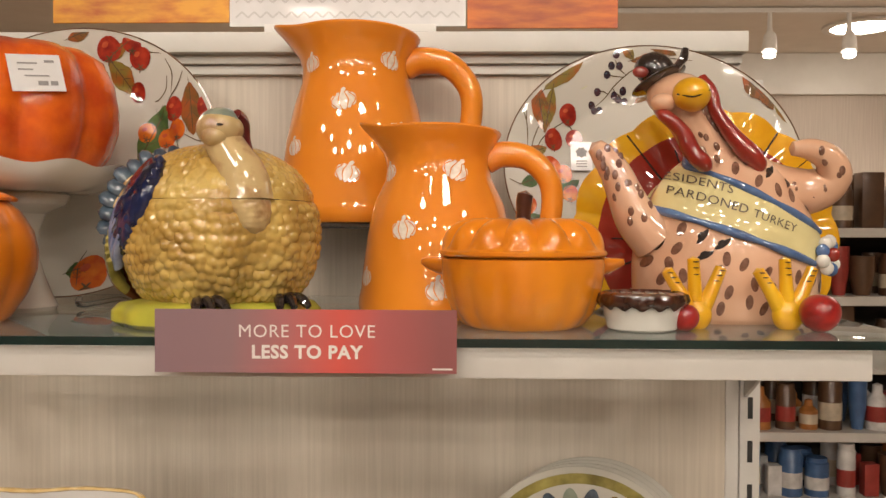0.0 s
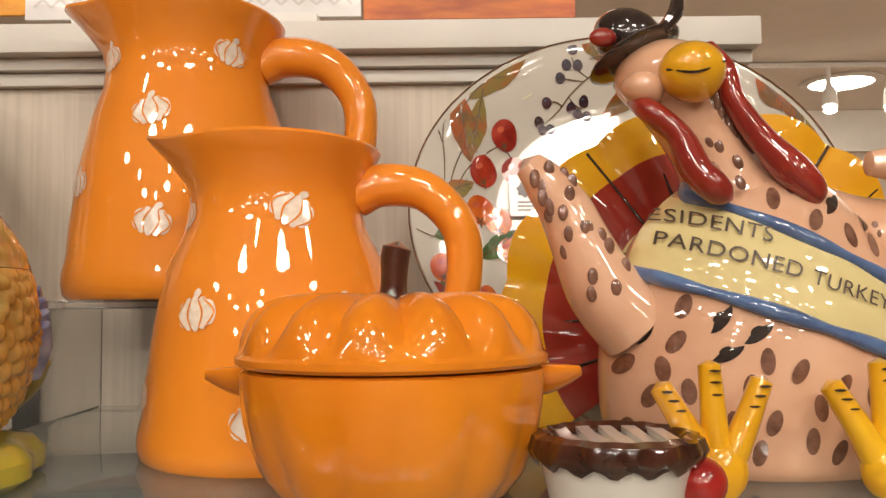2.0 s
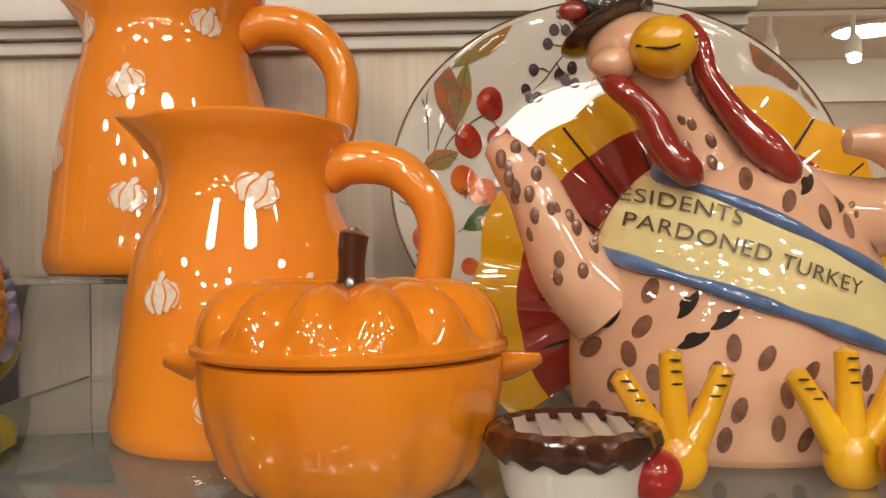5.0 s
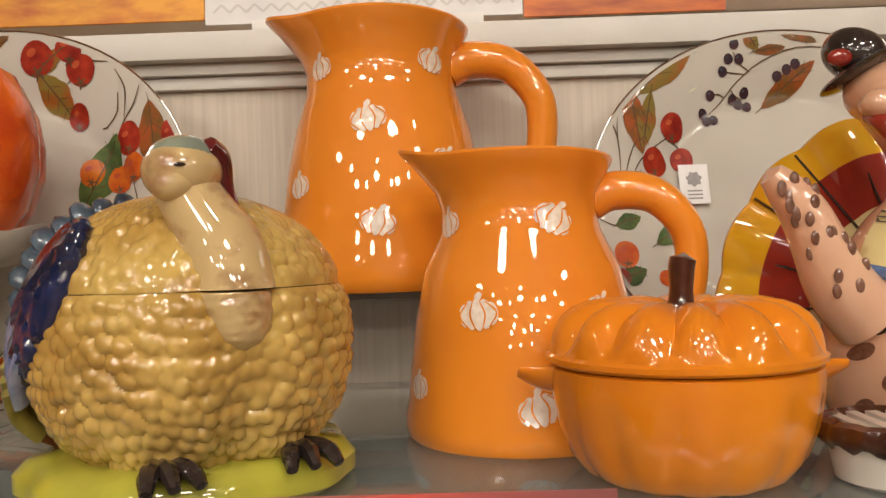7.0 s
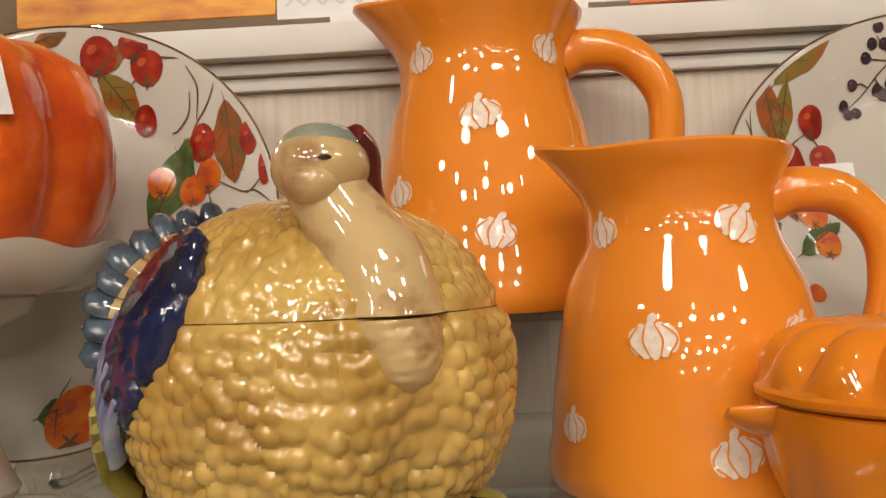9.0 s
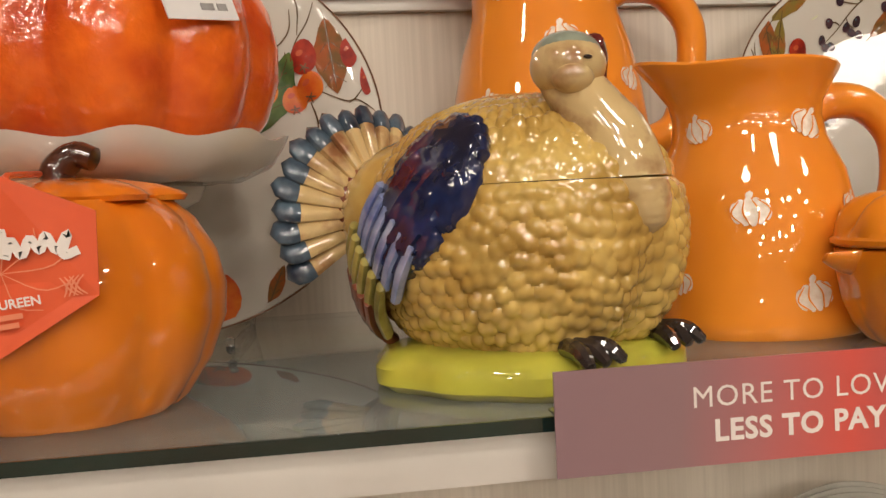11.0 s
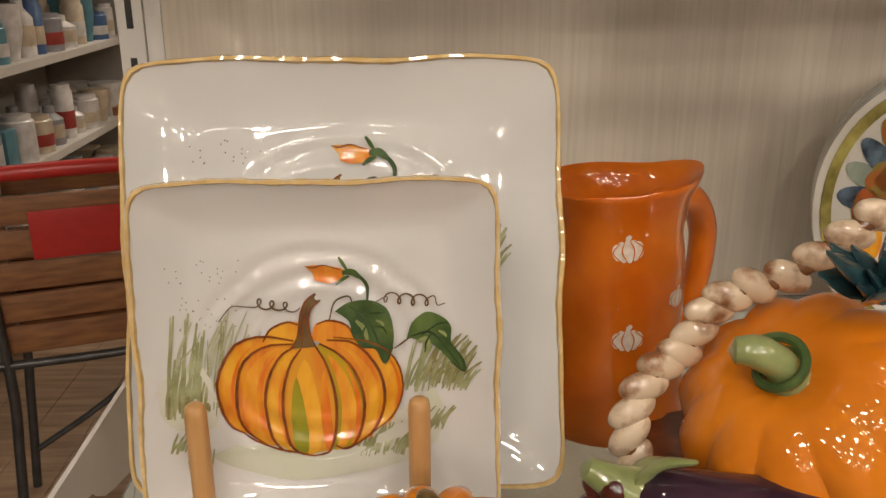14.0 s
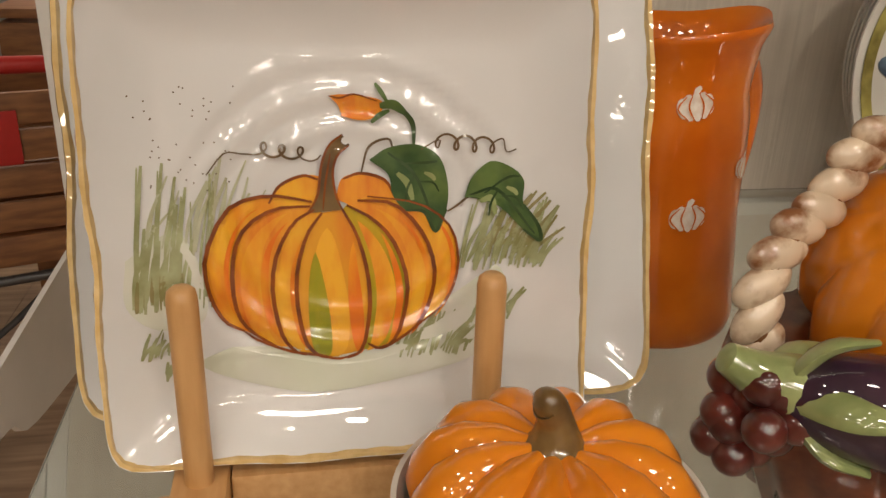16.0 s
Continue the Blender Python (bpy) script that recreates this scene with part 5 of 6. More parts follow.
shelf_sign()
FIELD = mat("autumn_field_print", (0.80, 0.20, 0.015), (0.46, 0.075, 0.01), rough=0.4, scale=30, stretch=(0.7, 1, 3.2), detail=8, big=0.3, bigscale=5, mix=(0.3, 0.6))
FIELD_Y = mat("yellow_field_print", (0.80, 0.36, 0.02), (0.52, 0.12, 0.01), rough=0.4, scale=26, stretch=(0.9, 1, 2.6), detail=8, big=0.3, bigscale=5, mix=(0.3, 0.6))
CHEVRON = mat("pale_grey_print", (0.62, 0.61, 0.60), (0.58, 0.57, 0.56), rough=0.4)
for x0, x1, z0, m in ((-0.478, -0.262, 1.672, FIELD_Y), (0.027, 0.208, 1.6645, FIELD)):
    bd = thing("header_board", "orange autumn-field printed header board above the bay", "sign board", group="header boards")
    part("print_panel", box(x0, x1, 1.028, 1.032, z0, z0 + 0.17, 0.0005), m, bd, "", False)
bd = thing("chevron_board", "white header board with a faint chevron print", "sign board", group="header boards")
part("print_panel", box(-0.2595, 0.0255, 1.022, 1.026, 1.6655, 1.84, 0.0005), PAPER, bd, "", False)
part("ledge", box(-0.215, -0.010, 1.010, 1.030, 1.656, 1.6655, 0.001), FIXTURE, bd, "white sign ledge")
part("clip", box(-0.205, -0.02, 1.0095, 1.0105, 1.6530, 1.6562), STEEL, bd, "dark metal clip")
bm = bmesh.new()
for r in range(9):
    for k in range(18):
        u, v = -0.252 + k * 0.015, 1.676 + r * 0.018
        stroke(bm, lambda a, b, l: Vector((a, 1.0218 - l, b)), [(u, v), (u + 0.00375, v + 0.0035), (u + 0.0075, v + 0.007)], 0.0022, 0.0002, 3, taper=False)
        stroke(bm, lambda a, b, l: Vector((a, 1.0218 - l, b)), [(u + 0.0075, v + 0.007), (u + 0.01125, v + 0.0035), (u + 0.015, v)], 0.0022, 0.0002, 3, taper=False)
tagged(part("chevron_print", bm, CHEVRON, bd, "", False), kind="stuff")


# ---------------------------------------------------------------- square pumpkin plates on a wooden rack
def square_plate(label, x, y, z, half, lean, scale, rise=18, paint=1.0):
    root = thing("square_plate", label, "plate", x, y, z, 0, "square pumpkin plates", tilt=-lean)
    N = 72

    def depth(r):
        e = max(0.0, (r - 0.70) / 0.30)
        return 0.0135 * (1 - e ** 1.5) - 0.001

    def ripple(u, v):
        """Soft oval rings thrown into the clay round the centre."""
        q = math.hypot(u, v * 1.12)
        return 0.0009 * math.sin(q * 40) * min(1.0, max(0.0, (q - 0.30) * 8)) * min(1.0, max(0.0, (0.80 - q) * 8))

    def place(u, v, back=0.0):
        """u, v from -1 to 1 on a rounded square with wavy edges."""
        p = 16.0
        r = (abs(u) ** p + abs(v) ** p) ** (1 / p)
        m = max(abs(u), abs(v), 1e-6)
        k = m / r if r > 1e-6 else 1
        wob = 1 + 0.007 * math.sin(7 * math.atan2(v, u) + 0.6) * m ** 3 + 0.004 * math.sin(13 * math.atan2(v, u)) * m ** 3
        return Vector((half * u * k * wob, depth(m) + ripple(u, v) + back, half * v * k * wob))
    bm = bmesh.new()
    for back in (0, 0.0042):
        g = [[bm.verts.new(place(2 * i / N - 1, 2 * j / N - 1, back)) for i in range(N + 1)] for j in range(N + 1)]
        grid_faces(bm, g, False)
        ring = [g[0][i] for i in range(N)] + [g[j][N] for j in range(N)] + [g[N][i] for i in range(N, 0, -1)] + [g[j][0] for j in range(N, 0, -1)]
        if back:
            grid_faces(bm, [first, ring])
        first = ring
    part("plate", bm, PLATE_WHITE, root, "glossy cream square plate with ripples")
    pts = []
    for i in range(161):
        a = 2 * math.pi * i / 160
        c, s = math.cos(a), math.sin(a)
        q = max(abs(c), abs(s))
        pts.append((place(c / q, s / q, 0.002), 0.0025 * scale + 0.0003 * math.sin(i * 1.7)))
    bm = bmesh.new()
    rows = []
    for i, (p, w) in enumerate(pts):
        o = Vector((p.x, 0, p.z)).normalized()
        rows.append([bm.verts.new(p + o * math.cos(b) * w * 0.7 + Vector((0, math.sin(b) * w, 0)) - o * 0.0012) for b in (0, 1.05, 2.1, 3.14, 4.2, 5.24)])
    grid_faces(bm, rows)
    part("rim_band", bm, RIM_GOLD, root, "ochre brushed rim")
    f = half / 0.0925

    def put(u, v, lift):
        r = min(1.0, max(abs(u), abs(v)) / half)
        return Vector((u, depth(r) + ripple(u / half, v / half) - 0.0006 - lift * 0.8, v))

    def P(px, py):
        return ((px - 616) / 455 * half * paint, (452 + rise - py) / 424 * half * paint)

    def add(name, m, strokes=(), blobs=(), lift=0.0005, parent=root):
        b = bmesh.new()
        for w, *pp in strokes:
            stroke(b, put, [P(*q) for q in pp], w / 455 * half, lift, 16 if len(pp) < 8 else len(pp) * 3)
        for cx, cy, rx, ry, t in blobs:
            u, v = P(cx, cy)
            blob(b, put, u, v, rx / 455 * half, ry / 455 * half, t, (lambda a: 0.94 + 0.15 * math.cos(5 * a + 0.4) + 0.05 * math.sin(9 * a)) if name == "painted_leaf" else (lambda a: 1 + 0.02 * math.sin(5 * a + cx)), 4, 40, lift)
        return part(name, b, m, parent)
    def panel(name, m, left, right, lift, parent=root):
        """A painted patch between two brushed edges."""
        b = bmesh.new()
        a, c = spline([(*q, 0) for q in left], 26), spline([(*q, 0) for q in right], 26)
        rows = []
        for p, q in zip(a, c):
            rows.append([b.verts.new(put(*P(p[0] + (q[0] - p[0]) * w / 6, p[1] + (q[1] - p[1]) * w / 6), lift)) for w in range(7)])
        grid_faces(b, rows, False)
        return part(name, b, m, parent)

    def patch(name, m, outline, lift, parent=root):
        """A painted shape filled inside a closed brushed outline."""
        b = bmesh.new()
        loop = spline([(*q, 0) for q in (*outline, outline[0])], 5 * len(outline) + 1)[:-1]
        cx, cy = sum(p[0] for p in loop) / len(loop), sum(p[1] for p in loop) / len(loop)
        rows = [[b.verts.new(put(*P(cx, cy), lift))] * len(loop)]
        for f in (0.35, 0.7, 1.0):
            rows.append([b.verts.new(put(*P(cx + (p[0] - cx) * f, cy + (p[1] - cy) * f), lift)) for p in loop])
        grid_faces(b, rows)
        return part(name, b, m, parent)

    rnd = random.Random(11)
    patch("painted_wash", GRASS_WASH, [(390, 690), (470, 712), (600, 735), (720, 715), (840, 640), (900, 560), (930, 640), (880, 720), (760, 760), (560, 785), (420, 760), (330, 720)], 0.0002)
    patch("painted_wash", GRASS_WASH, [(215, 520), (300, 480), (345, 560), (340, 640), (260, 650), (210, 600)], 0.0002)
    for gx0, gx1, gy0, gy1, n, sl, m in ((222, 360, 360, 610, 34, 26, GRASS), (240, 420, 350, 520, 22, 44, GRASS_PALE), (820, 990, 430, 560, 40, 46, GRASS), (850, 985, 420, 540, 22, 60, GRASS_DRY),
                                         (222, 300, 640, 700, 14, 22, GRASS), (262, 330, 695, 745, 12, 8, GRASS), (700, 850, 640, 722, 34, 40, GRASS), (850, 925, 600, 660, 18, 34, GRASS), (220, 330, 540, 612, 20, 4, GRASS_DRY)):
        st = []
        for k in range(n):
            bx = rnd.uniform(gx0, gx1)
            h = rnd.uniform(0.35, 1.0) * (gy1 - gy0)
            st.append((rnd.uniform(3.5, 9), (bx, gy1 + rnd.uniform(-14, 8)), (bx + sl * 0.3, gy1 - h * 0.5), (bx + sl * rnd.uniform(0.5, 1.2), gy1 - h)))
        add("painted_grass", m, st, (), 0.0004)
    edges = [[(548, 432), (470, 420), (398, 440), (352, 520), (354, 590), (378, 640), (412, 660)],
             [(545, 440), (478, 444), (420, 480), (398, 545), (402, 620), (424, 660), (470, 692)],
             [(552, 446), (512, 470), (478, 530), (470, 600), (484, 670), (505, 702), (528, 712)],
             [(566, 452), (536, 492), (516, 560), (516, 630), (530, 690), (552, 714), (572, 720)],
             [(604, 448), (628, 490), (646, 550), (652, 610), (646, 670), (630, 712), (606, 722)],
             [(612, 440), (660, 466), (700, 510), (724, 580), (716, 650), (692, 696), (660, 706)],
             [(632, 432), (700, 440), (752, 490), (776, 550), (772, 610), (746, 660), (704, 692)],
             [(650, 425), (745, 440), (805, 480), (824, 540), (816, 590), (790, 630), (752, 658)]]
    tint = (P_YELLOW, P_ORANGE, P_YELLOW, P_GREEN, P_MOSS, P_ORANGE, P_YELLOW)
    back = [patch("painted_rib", P_YELLOW, [(470, 436), (488, 404), (530, 386), (572, 394), (586, 430), (548, 446)], 0.0005),
            patch("painted_rib", P_ORANGE, [(592, 430), (604, 394), (640, 386), (684, 398), (706, 440), (650, 450)], 0.0005)]
    add("outline", P_LINE, [(6, (470, 434), (490, 404), (532, 387), (560, 394)), (6, (606, 394), (640, 385), (684, 398), (704, 432))], (), 0.0011, back[0])
    for order in range(7):
        rib = panel("painted_rib", tint[order], edges[order], edges[order + 1], 0.0006)
        add("outline", P_LINE, [(8.0, *edges[order])], (), 0.0020, rib)
        if order == 6:
            add("outline", P_LINE, [(5, *edges[7])], (), 0.0020, rib)
        mid = [((a[0] + c[0]) / 2, (a[1] + c[1]) / 2) for a, c in zip(edges[order], edges[order + 1])]
        wid = abs(edges[order + 1][3][0] - edges[order][3][0])

        def lens(name, m, off, w, lo, hi, lift):
            pts = [(p[0] + off * wid, p[1]) for p in spline([(*q, 0) for q in mid], 25)][lo:hi]
            f = [w * wid * math.sin(math.pi * i / (len(pts) - 1)) ** 0.7 for i in range(len(pts))]
            panel(name, m, [(x - d, y) for (x, y), d in zip(pts, f)], [(x + d, y) for (x, y), d in zip(pts, f)], lift, rib)
        lens("red_streak", P_RED, 0.30, 0.10, 5, 22, 0.0012)
        lens("yellow_streak", P_YELLOW, -0.06, 0.26, 3, 23, 0.0010)
        if order == 3:
            lens("green_streak", P_MOSS, -0.22, 0.15, 6, 24, 0.0017)
    add("outline", P_LINE, [(6, (412, 660), (440, 680), (500, 704), (552, 714), (592, 723), (630, 712)), (7, (646, 694), (672, 706), (706, 690), (752, 658))], (), 0.0020, back[1])
    stem = panel("painted_stem", STEM_OLIVE, [(538, 452), (558, 420), (566, 370), (582, 336), (606, 316)], [(606, 448), (592, 420), (588, 380), (598, 352), (620, 336)], 0.0018)
    add("outline", P_LINE, [(5, (540, 452), (559, 420), (567, 370), (582, 336), (606, 317)), (5, (604, 448), (592, 420), (588, 380), (598, 352), (618, 337)), (4, (568, 446), (574, 400), (584, 350))], (), 0.0023, stem)
    add("stem_tip", PLATE_WHITE, (), [(612, 328, 7, 7, 0)], 0.0024, stem)
    for outline, veins in (([(655, 362), (690, 342), (742, 336), (786, 358), (802, 404), (800, 452), (780, 492), (758, 456), (722, 452), (698, 424), (690, 388)], [(690, 350), (740, 390), (775, 470)]),
                           ([(836, 432), (852, 392), (886, 369), (926, 380), (950, 404), (950, 446), (978, 484), (982, 512), (950, 492), (906, 452), (862, 436)], [(846, 428), (900, 420), (972, 500)])):
        lf = patch("painted_leaf", LEAF_GREEN, outline, 0.0016)
        (ax, ay), (bx, by), (cx, cy) = veins
        add("leaf_vein", LEAF_DARK, [(6, *veins), (5, ((ax + bx) / 2, (ay + by) / 2), (bx + 20, by - 22), (bx + 42, by - 24)), (5, (bx, by), (bx - 14, by + 22), (bx - 18, by + 46)), (4, (bx + 8, by + 12), (bx + 34, by + 14), (bx + 46, by + 30)),
                                   (7, *outline[5:9])], (), 0.0020, lf)
        add("leaf_light", SAGE, [(13, ((ax + bx) / 2 - 8, (ay + by) / 2 + 16), (bx - 14, by + 14), (bx - 4, by + 44)), (9, (bx + 18, by - 4), (bx + 32, by + 2), (bx + 38, by + 10))], (), 0.0018, lf)
    curl = [(555 - 3.9 * k + 12 * math.cos(k * 0.75), 352 - 0.5 * k + 11 * math.sin(k * 0.75)) for k in range(28)]
    curl2 = [(775 + 4.0 * k + 11 * math.cos(k * 0.72), 330 + 0.4 * k + 13 * math.sin(k * 0.72)) for k in range(34)]
    for c in ([*curl, (425, 348), (395, 346), (362, 382)], [(752, 345), *curl2, (915, 352), (935, 348)], [(640, 384), (655, 340), (690, 326), (700, 345)], [(802, 456), (830, 440), (850, 428)]):
        add("painted_vine", TWIG, [(5, *c)], (), 0.0014)
    add("painted_vine", LEAF_DARK, [(10, (738, 338), (738, 305), (724, 284), (700, 270))], (), 0.0015)
    bud = patch("painted_bud", P_YELLOW, [(584, 252), (604, 250), (640, 252), (680, 262), (676, 284), (646, 294), (610, 286), (600, 268)], 0.0016)
    add("bud_flame", P_ORANGE, [(10, (606, 284), (640, 288), (672, 278))], (), 0.0019, bud)
    add("outline", P_LINE, [(3.5, (584, 252), (604, 256), (630, 250), (672, 262))], (), 0.0021, bud)
    add("bud_cup", LEAF_GREEN, [(18, (676, 270), (700, 268), (722, 282)), (9, (690, 264), (678, 246), (668, 232)), (10, (694, 278), (676, 286), (660, 298))], (), 0.0020, bud)
    dots = bmesh.new()
    for k in range(46):
        px, py = rnd.uniform(230, 420), rnd.uniform(230, 420)
        u, v = P(px, py)
        blob(dots, put, u, v, 1.7 / 455 * half, 1.7 / 455 * half, 0, None, 1, 6, 0.0004)
    tagged(part("speckle", dots, TWIG, root), kind="stuff")
    return root


square_plate("cream square salad plate painted with an orange pumpkin, on a rack", -0.3725, 0.6125, 1.0535, 0.0965, 9, 1.0)
square_plate("larger cream square plate painted with a pumpkin, standing behind", -0.3600, 0.660, 1.0830, 0.1250, 16, 1.2, 100, 0.86)

rack = thing("plate_rack", "pale wooden plate rack with upright pegs on the shelf", "plate rack", -0.3775, 0.60, LOW)
for sx in (-0.0575, 0.0575):
    part("rail", box(sx - 0.011, sx + 0.011, -0.028, 0.20, 0.006, 0.033, 0.002), PEG_FLAT, rack, "square wooden rail")
    for py in (-0.006, 0.085, 0.165):
        part("peg", lathe([(0, 0.030), (0.0058, 0.030), (0.0058, 0.113), (0.0052, 0.1165), (0.0035, 0.118), (0, 0.1183)], 20, lambda a, r, zz: (sx + r * math.cos(a), py + r * math.sin(a), zz)), PEG, rack, "round wooden peg")
for by in (0.012, 0.16):
    part("crossbar", box(-0.080, 0.080, by - 0.009, by + 0.009, 0.0, 0.0058, 0.0015), PEG_FLAT, rack)
part("front_bar", box(-0.046, 0.046, -0.002, 0.012, 0.012, 0.030, 0.002), PEG_FLAT, rack)


# ---------------------------------------------------------------- small covered dish in front
def covered_dish(x, y, z):
    root = thing("covered_dish", "white bowl with an orange ceramic pumpkin lid", "covered dish", x, y, z)
    prof = [(0, 0.002), (0.026, 0.0015), (0.028, 0), (0.031, 0.004), (0.043, 0.030), (0.0515, 0.060), (0.0545, 0.0765), (0.0545, 0.0785), (0.0525, 0.0785), (0.050, 0.070), (0.04, 0.03), (0.025, 0.008), (0, 0.006)]
    part("bowl", lathe(prof, 64), WHITE_CERAMIC, root, "glossy white bowl")
    rb = ribbed(12, 0.10, 0.1, 0.8)

    def sh(a, r, zz):
        q = 1 - (1 - rb(a)) * min(1, r / 0.03)
        return (r * q * math.cos(a), r * q * math.sin(a), zz - (1 - rb(a)) * 0.04 * min(1, r / 0.03))
    lid = part("lid", lathe([(0.042, 0.072), (0.0495, 0.074), (0.0505, 0.079), (0.0485, 0.087), (0.042, 0.0965), (0.032, 0.102), (0.020, 0.1035), (0.010, 0.1015), (0, 0.100)], 120, sh), BOWL_ORANGE, root, "ribbed orange pumpkin lid")
    part("stem", tube([(0, 0, 0.098, 0.0115), (0, 0, 0.103, 0.0085), (-0.001, 0, 0.110, 0.0062), (-0.004, -0.001, 0.1165, 0.0058), (-0.007, -0.002, 0.1175, 0.0045)], 18, 16), STEM_OLIVE, lid, "olive brown stalk")
    for o in root.children_recursive:
        o.data.transform(Matrix.Diagonal((0.95, 0.95, 0.93, 1)))
    return root


covered_dish(-0.3150, 0.520, LOW)


# ---------------------------------------------------------------- harvest basket
def harvest_basket(x, y, z):
    root = thing("harvest_basket", "glazed ceramic harvest basket with pumpkin, aubergine and rope handle", "basket", x, y, z + 0.045)
    part("bowl", lathe([(0, -0.044), (0.070, -0.045), (0.080, -0.038), (0.096, 0.0), (0.10, 0.02), (0.098, 0.030), (0.09, 0.030), (0.0, 0.026)], 72, lambda a, r, zz: (r * (1 + 0.02 * math.sin(24 * a)) * math.cos(a), 0.72 * r * (1 + 0.02 * math.sin(24 * a)) * math.sin(a), zz)), RUST, root, "brown woven-look basket base")
    rope = [(-0.088, -0.002, 0.020), (-0.096, 0.000, 0.045), (-0.095, 0.004, 0.066), (-0.082, 0.010, 0.084), (-0.066, 0.016, 0.094), (-0.054, 0.020, 0.112), (-0.038, 0.02, 0.124), (-0.012, 0.02, 0.132), (0.012, 0.02, 0.150), (0.035, 0.02, 0.166), (0.070, 0.02, 0.172), (0.11, 0.018, 0.165), (0.14, 0.014, 0.13), (0.15, 0.01, 0.08), (0.10, 0.006, 0.024)]
    path = spline(rope, 90)
    for k in range(1, 88):
        p, q = path[k], path[k + 1]
        d = Vector(q - path[k - 1]).normalized()
        up = d.orthogonal().normalized()
        a = k * 0.95
        tilt = d.lerp(d.cross(Vector((0, -1, 0))), 0.52).normalized()
        m = tilt.to_track_quat("Z", "Y").to_matrix()
        part("rope_twist", ball(p[0], p[1], p[2], 0.0068, 0.0082, 0.0140, 18, 14, m=m), ROPE, root) if k % 4 == 0 else None
    part("rope_core", tube([(*p, 0.0050) for p in rope], 60, 12), mat("brown_rope_core", (0.26, 0.12, 0.05), (0.16, 0.07, 0.03), rough=0.2, coat=0.4), root)
    rb = ribbed(11, 0.11, 0.2, 0.8)
    tl = Euler((radians(20), radians(-36), 0)).to_matrix()

    def sh(a, r, zz):
        q = rb(a)
        return tl @ Vector((r * q * math.cos(a), r * q * math.sin(a), zz)) + Vector((-0.002, -0.004, 0.060))

    def on(px, py, pz, r):
        return (*(tl @ Vector((px, py, pz)) + Vector((-0.002, -0.004, 0.060))), r)
    pk = part("pumpkin", lathe([(0, -0.04), (0.03, -0.045), (0.055, -0.034), (0.068, -0.012), (0.070, 0.005), (0.064, 0.026), (0.052, 0.040), (0.036, 0.048), (0.020, 0.047), (0.008, 0.043), (0, 0.042)], 132, sh), BOWL_ORANGE, root, "glossy orange ribbed pumpkin")
    part("stem", tube([on(0, 0, 0.040, 0.013), on(0, 0, 0.048, 0.010), on(-0.001, 0, 0.058, 0.0088), on(-0.006, 0.004, 0.068, 0.0085), on(-0.014, 0.008, 0.073, 0.0065)], 22, 16), SAGE, pk, "twisted sage green stalk")
    part("stem_collar", tube([on(0.0125 * math.cos(g), 0.0125 * math.sin(g), 0.046 + 0.0016 * k, 0.0026) for k, g in [(k, k * 0.8) for k in range(12)]], 50, 8), LEAF_GREEN, pk, "dark green curled tendril")
    # aubergine with calyx
    made = set(root.children)
    part("aubergine", tube([(-0.090, -0.040, 0.036, 0.010), (-0.078, -0.045, 0.034, 0.018), (-0.050, -0.055, 0.030, 0.0225), (-0.020, -0.062, 0.028, 0.025), (0.004, -0.066, 0.028, 0.020)], 26, 22), EGGPLANT, root, "glossy dark purple aubergine")
    cx = bmesh.new()
    tube([(-0.112, -0.036, 0.048, 0.006), (-0.101, -0.038, 0.042, 0.009), (-0.088, -0.041, 0.037, 0.013)], 12, 12, cx)
    cap = part("calyx", cx, SAGE, root, "sage green leafy cap")
    for k in range(5):
        a = k * 1.256 + 0.4
        cx = tube([(-0.090, -0.041, 0.037, 0.007), (-0.080, -0.046 + 0.020 * math.cos(a), 0.036 + 0.020 * math.sin(a), 0.007), (-0.064, -0.050 + 0.026 * math.cos(a), 0.034 + 0.026 * math.sin(a), 0.003)], 12, 10, flat=0.45)
        part("calyx_leaf", cx, SAGE, cap)
    fr = bmesh.new()
    tube([(-0.050, -0.083, 0.012, 0.0022), (-0.030, -0.088, 0.028, 0.0022), (-0.004, -0.092, 0.036, 0.0018)], 14, 8, fr)
    for k in range(9):
        t = k / 8
        p = Vector((-0.050, -0.083, 0.012)).lerp(Vector((-0.002, -0.092, 0.037)), t)
        for s in (-1, 1):
            tube([(*p, 0.002), (p.x - s * 0.004 + 0.004, p.y - 0.002, p.z + s * 0.009, 0.0034), (p.x - s * 0.006 + 0.008, p.y - 0.002, p.z + s * 0.016, 0.0018)], 7, 8, fr, 0, 0.5)
    part("fern", fr, FERN, root, "pale green fern sprig")
    for o in set(root.children) - made:
        o.matrix_basis = Matrix.Translation((-0.014, 0.006, 0.004))
    rnd = random.Random(3)
    for k in range(16):
        part("grape", ball(-0.110 + rnd.uniform(-0.012, 0.012), -0.030 + rnd.uniform(-0.016, 0.012), 0.008 + 0.0028 * k * rnd.uniform(0.6, 1.0), 0.0085, 0.0085, 0.0085, 14, 10), GRAPE, root)
    lv = bmesh.new()
    for k in range(26):
        a = k * 2.4
        e = 0.3 + 0.9 * (k / 26)
        d = Vector((math.cos(a) * math.sin(e), -0.35 + 0.5 * math.sin(a) * math.sin(e), 0.25 + 0.8 * math.cos(e) * math.sin(a * 1.3)))
        c = Vector((0.018, -0.016, 0.140))
        n = c + d * 0.030
        tp = c + d * 0.052 + Vector((0, 0, 0.004))
        tube([(*(c + d * 0.004), 0.006), (*n, 0.0085), (*tp, 0.0015)], 9, 8, lv, 0, 0.4)
    part("leaf_spray", lv, TEAL, root, "spiky dark teal leaf spray")
    return root


harvest_basket(-0.113, 0.588, LOW)


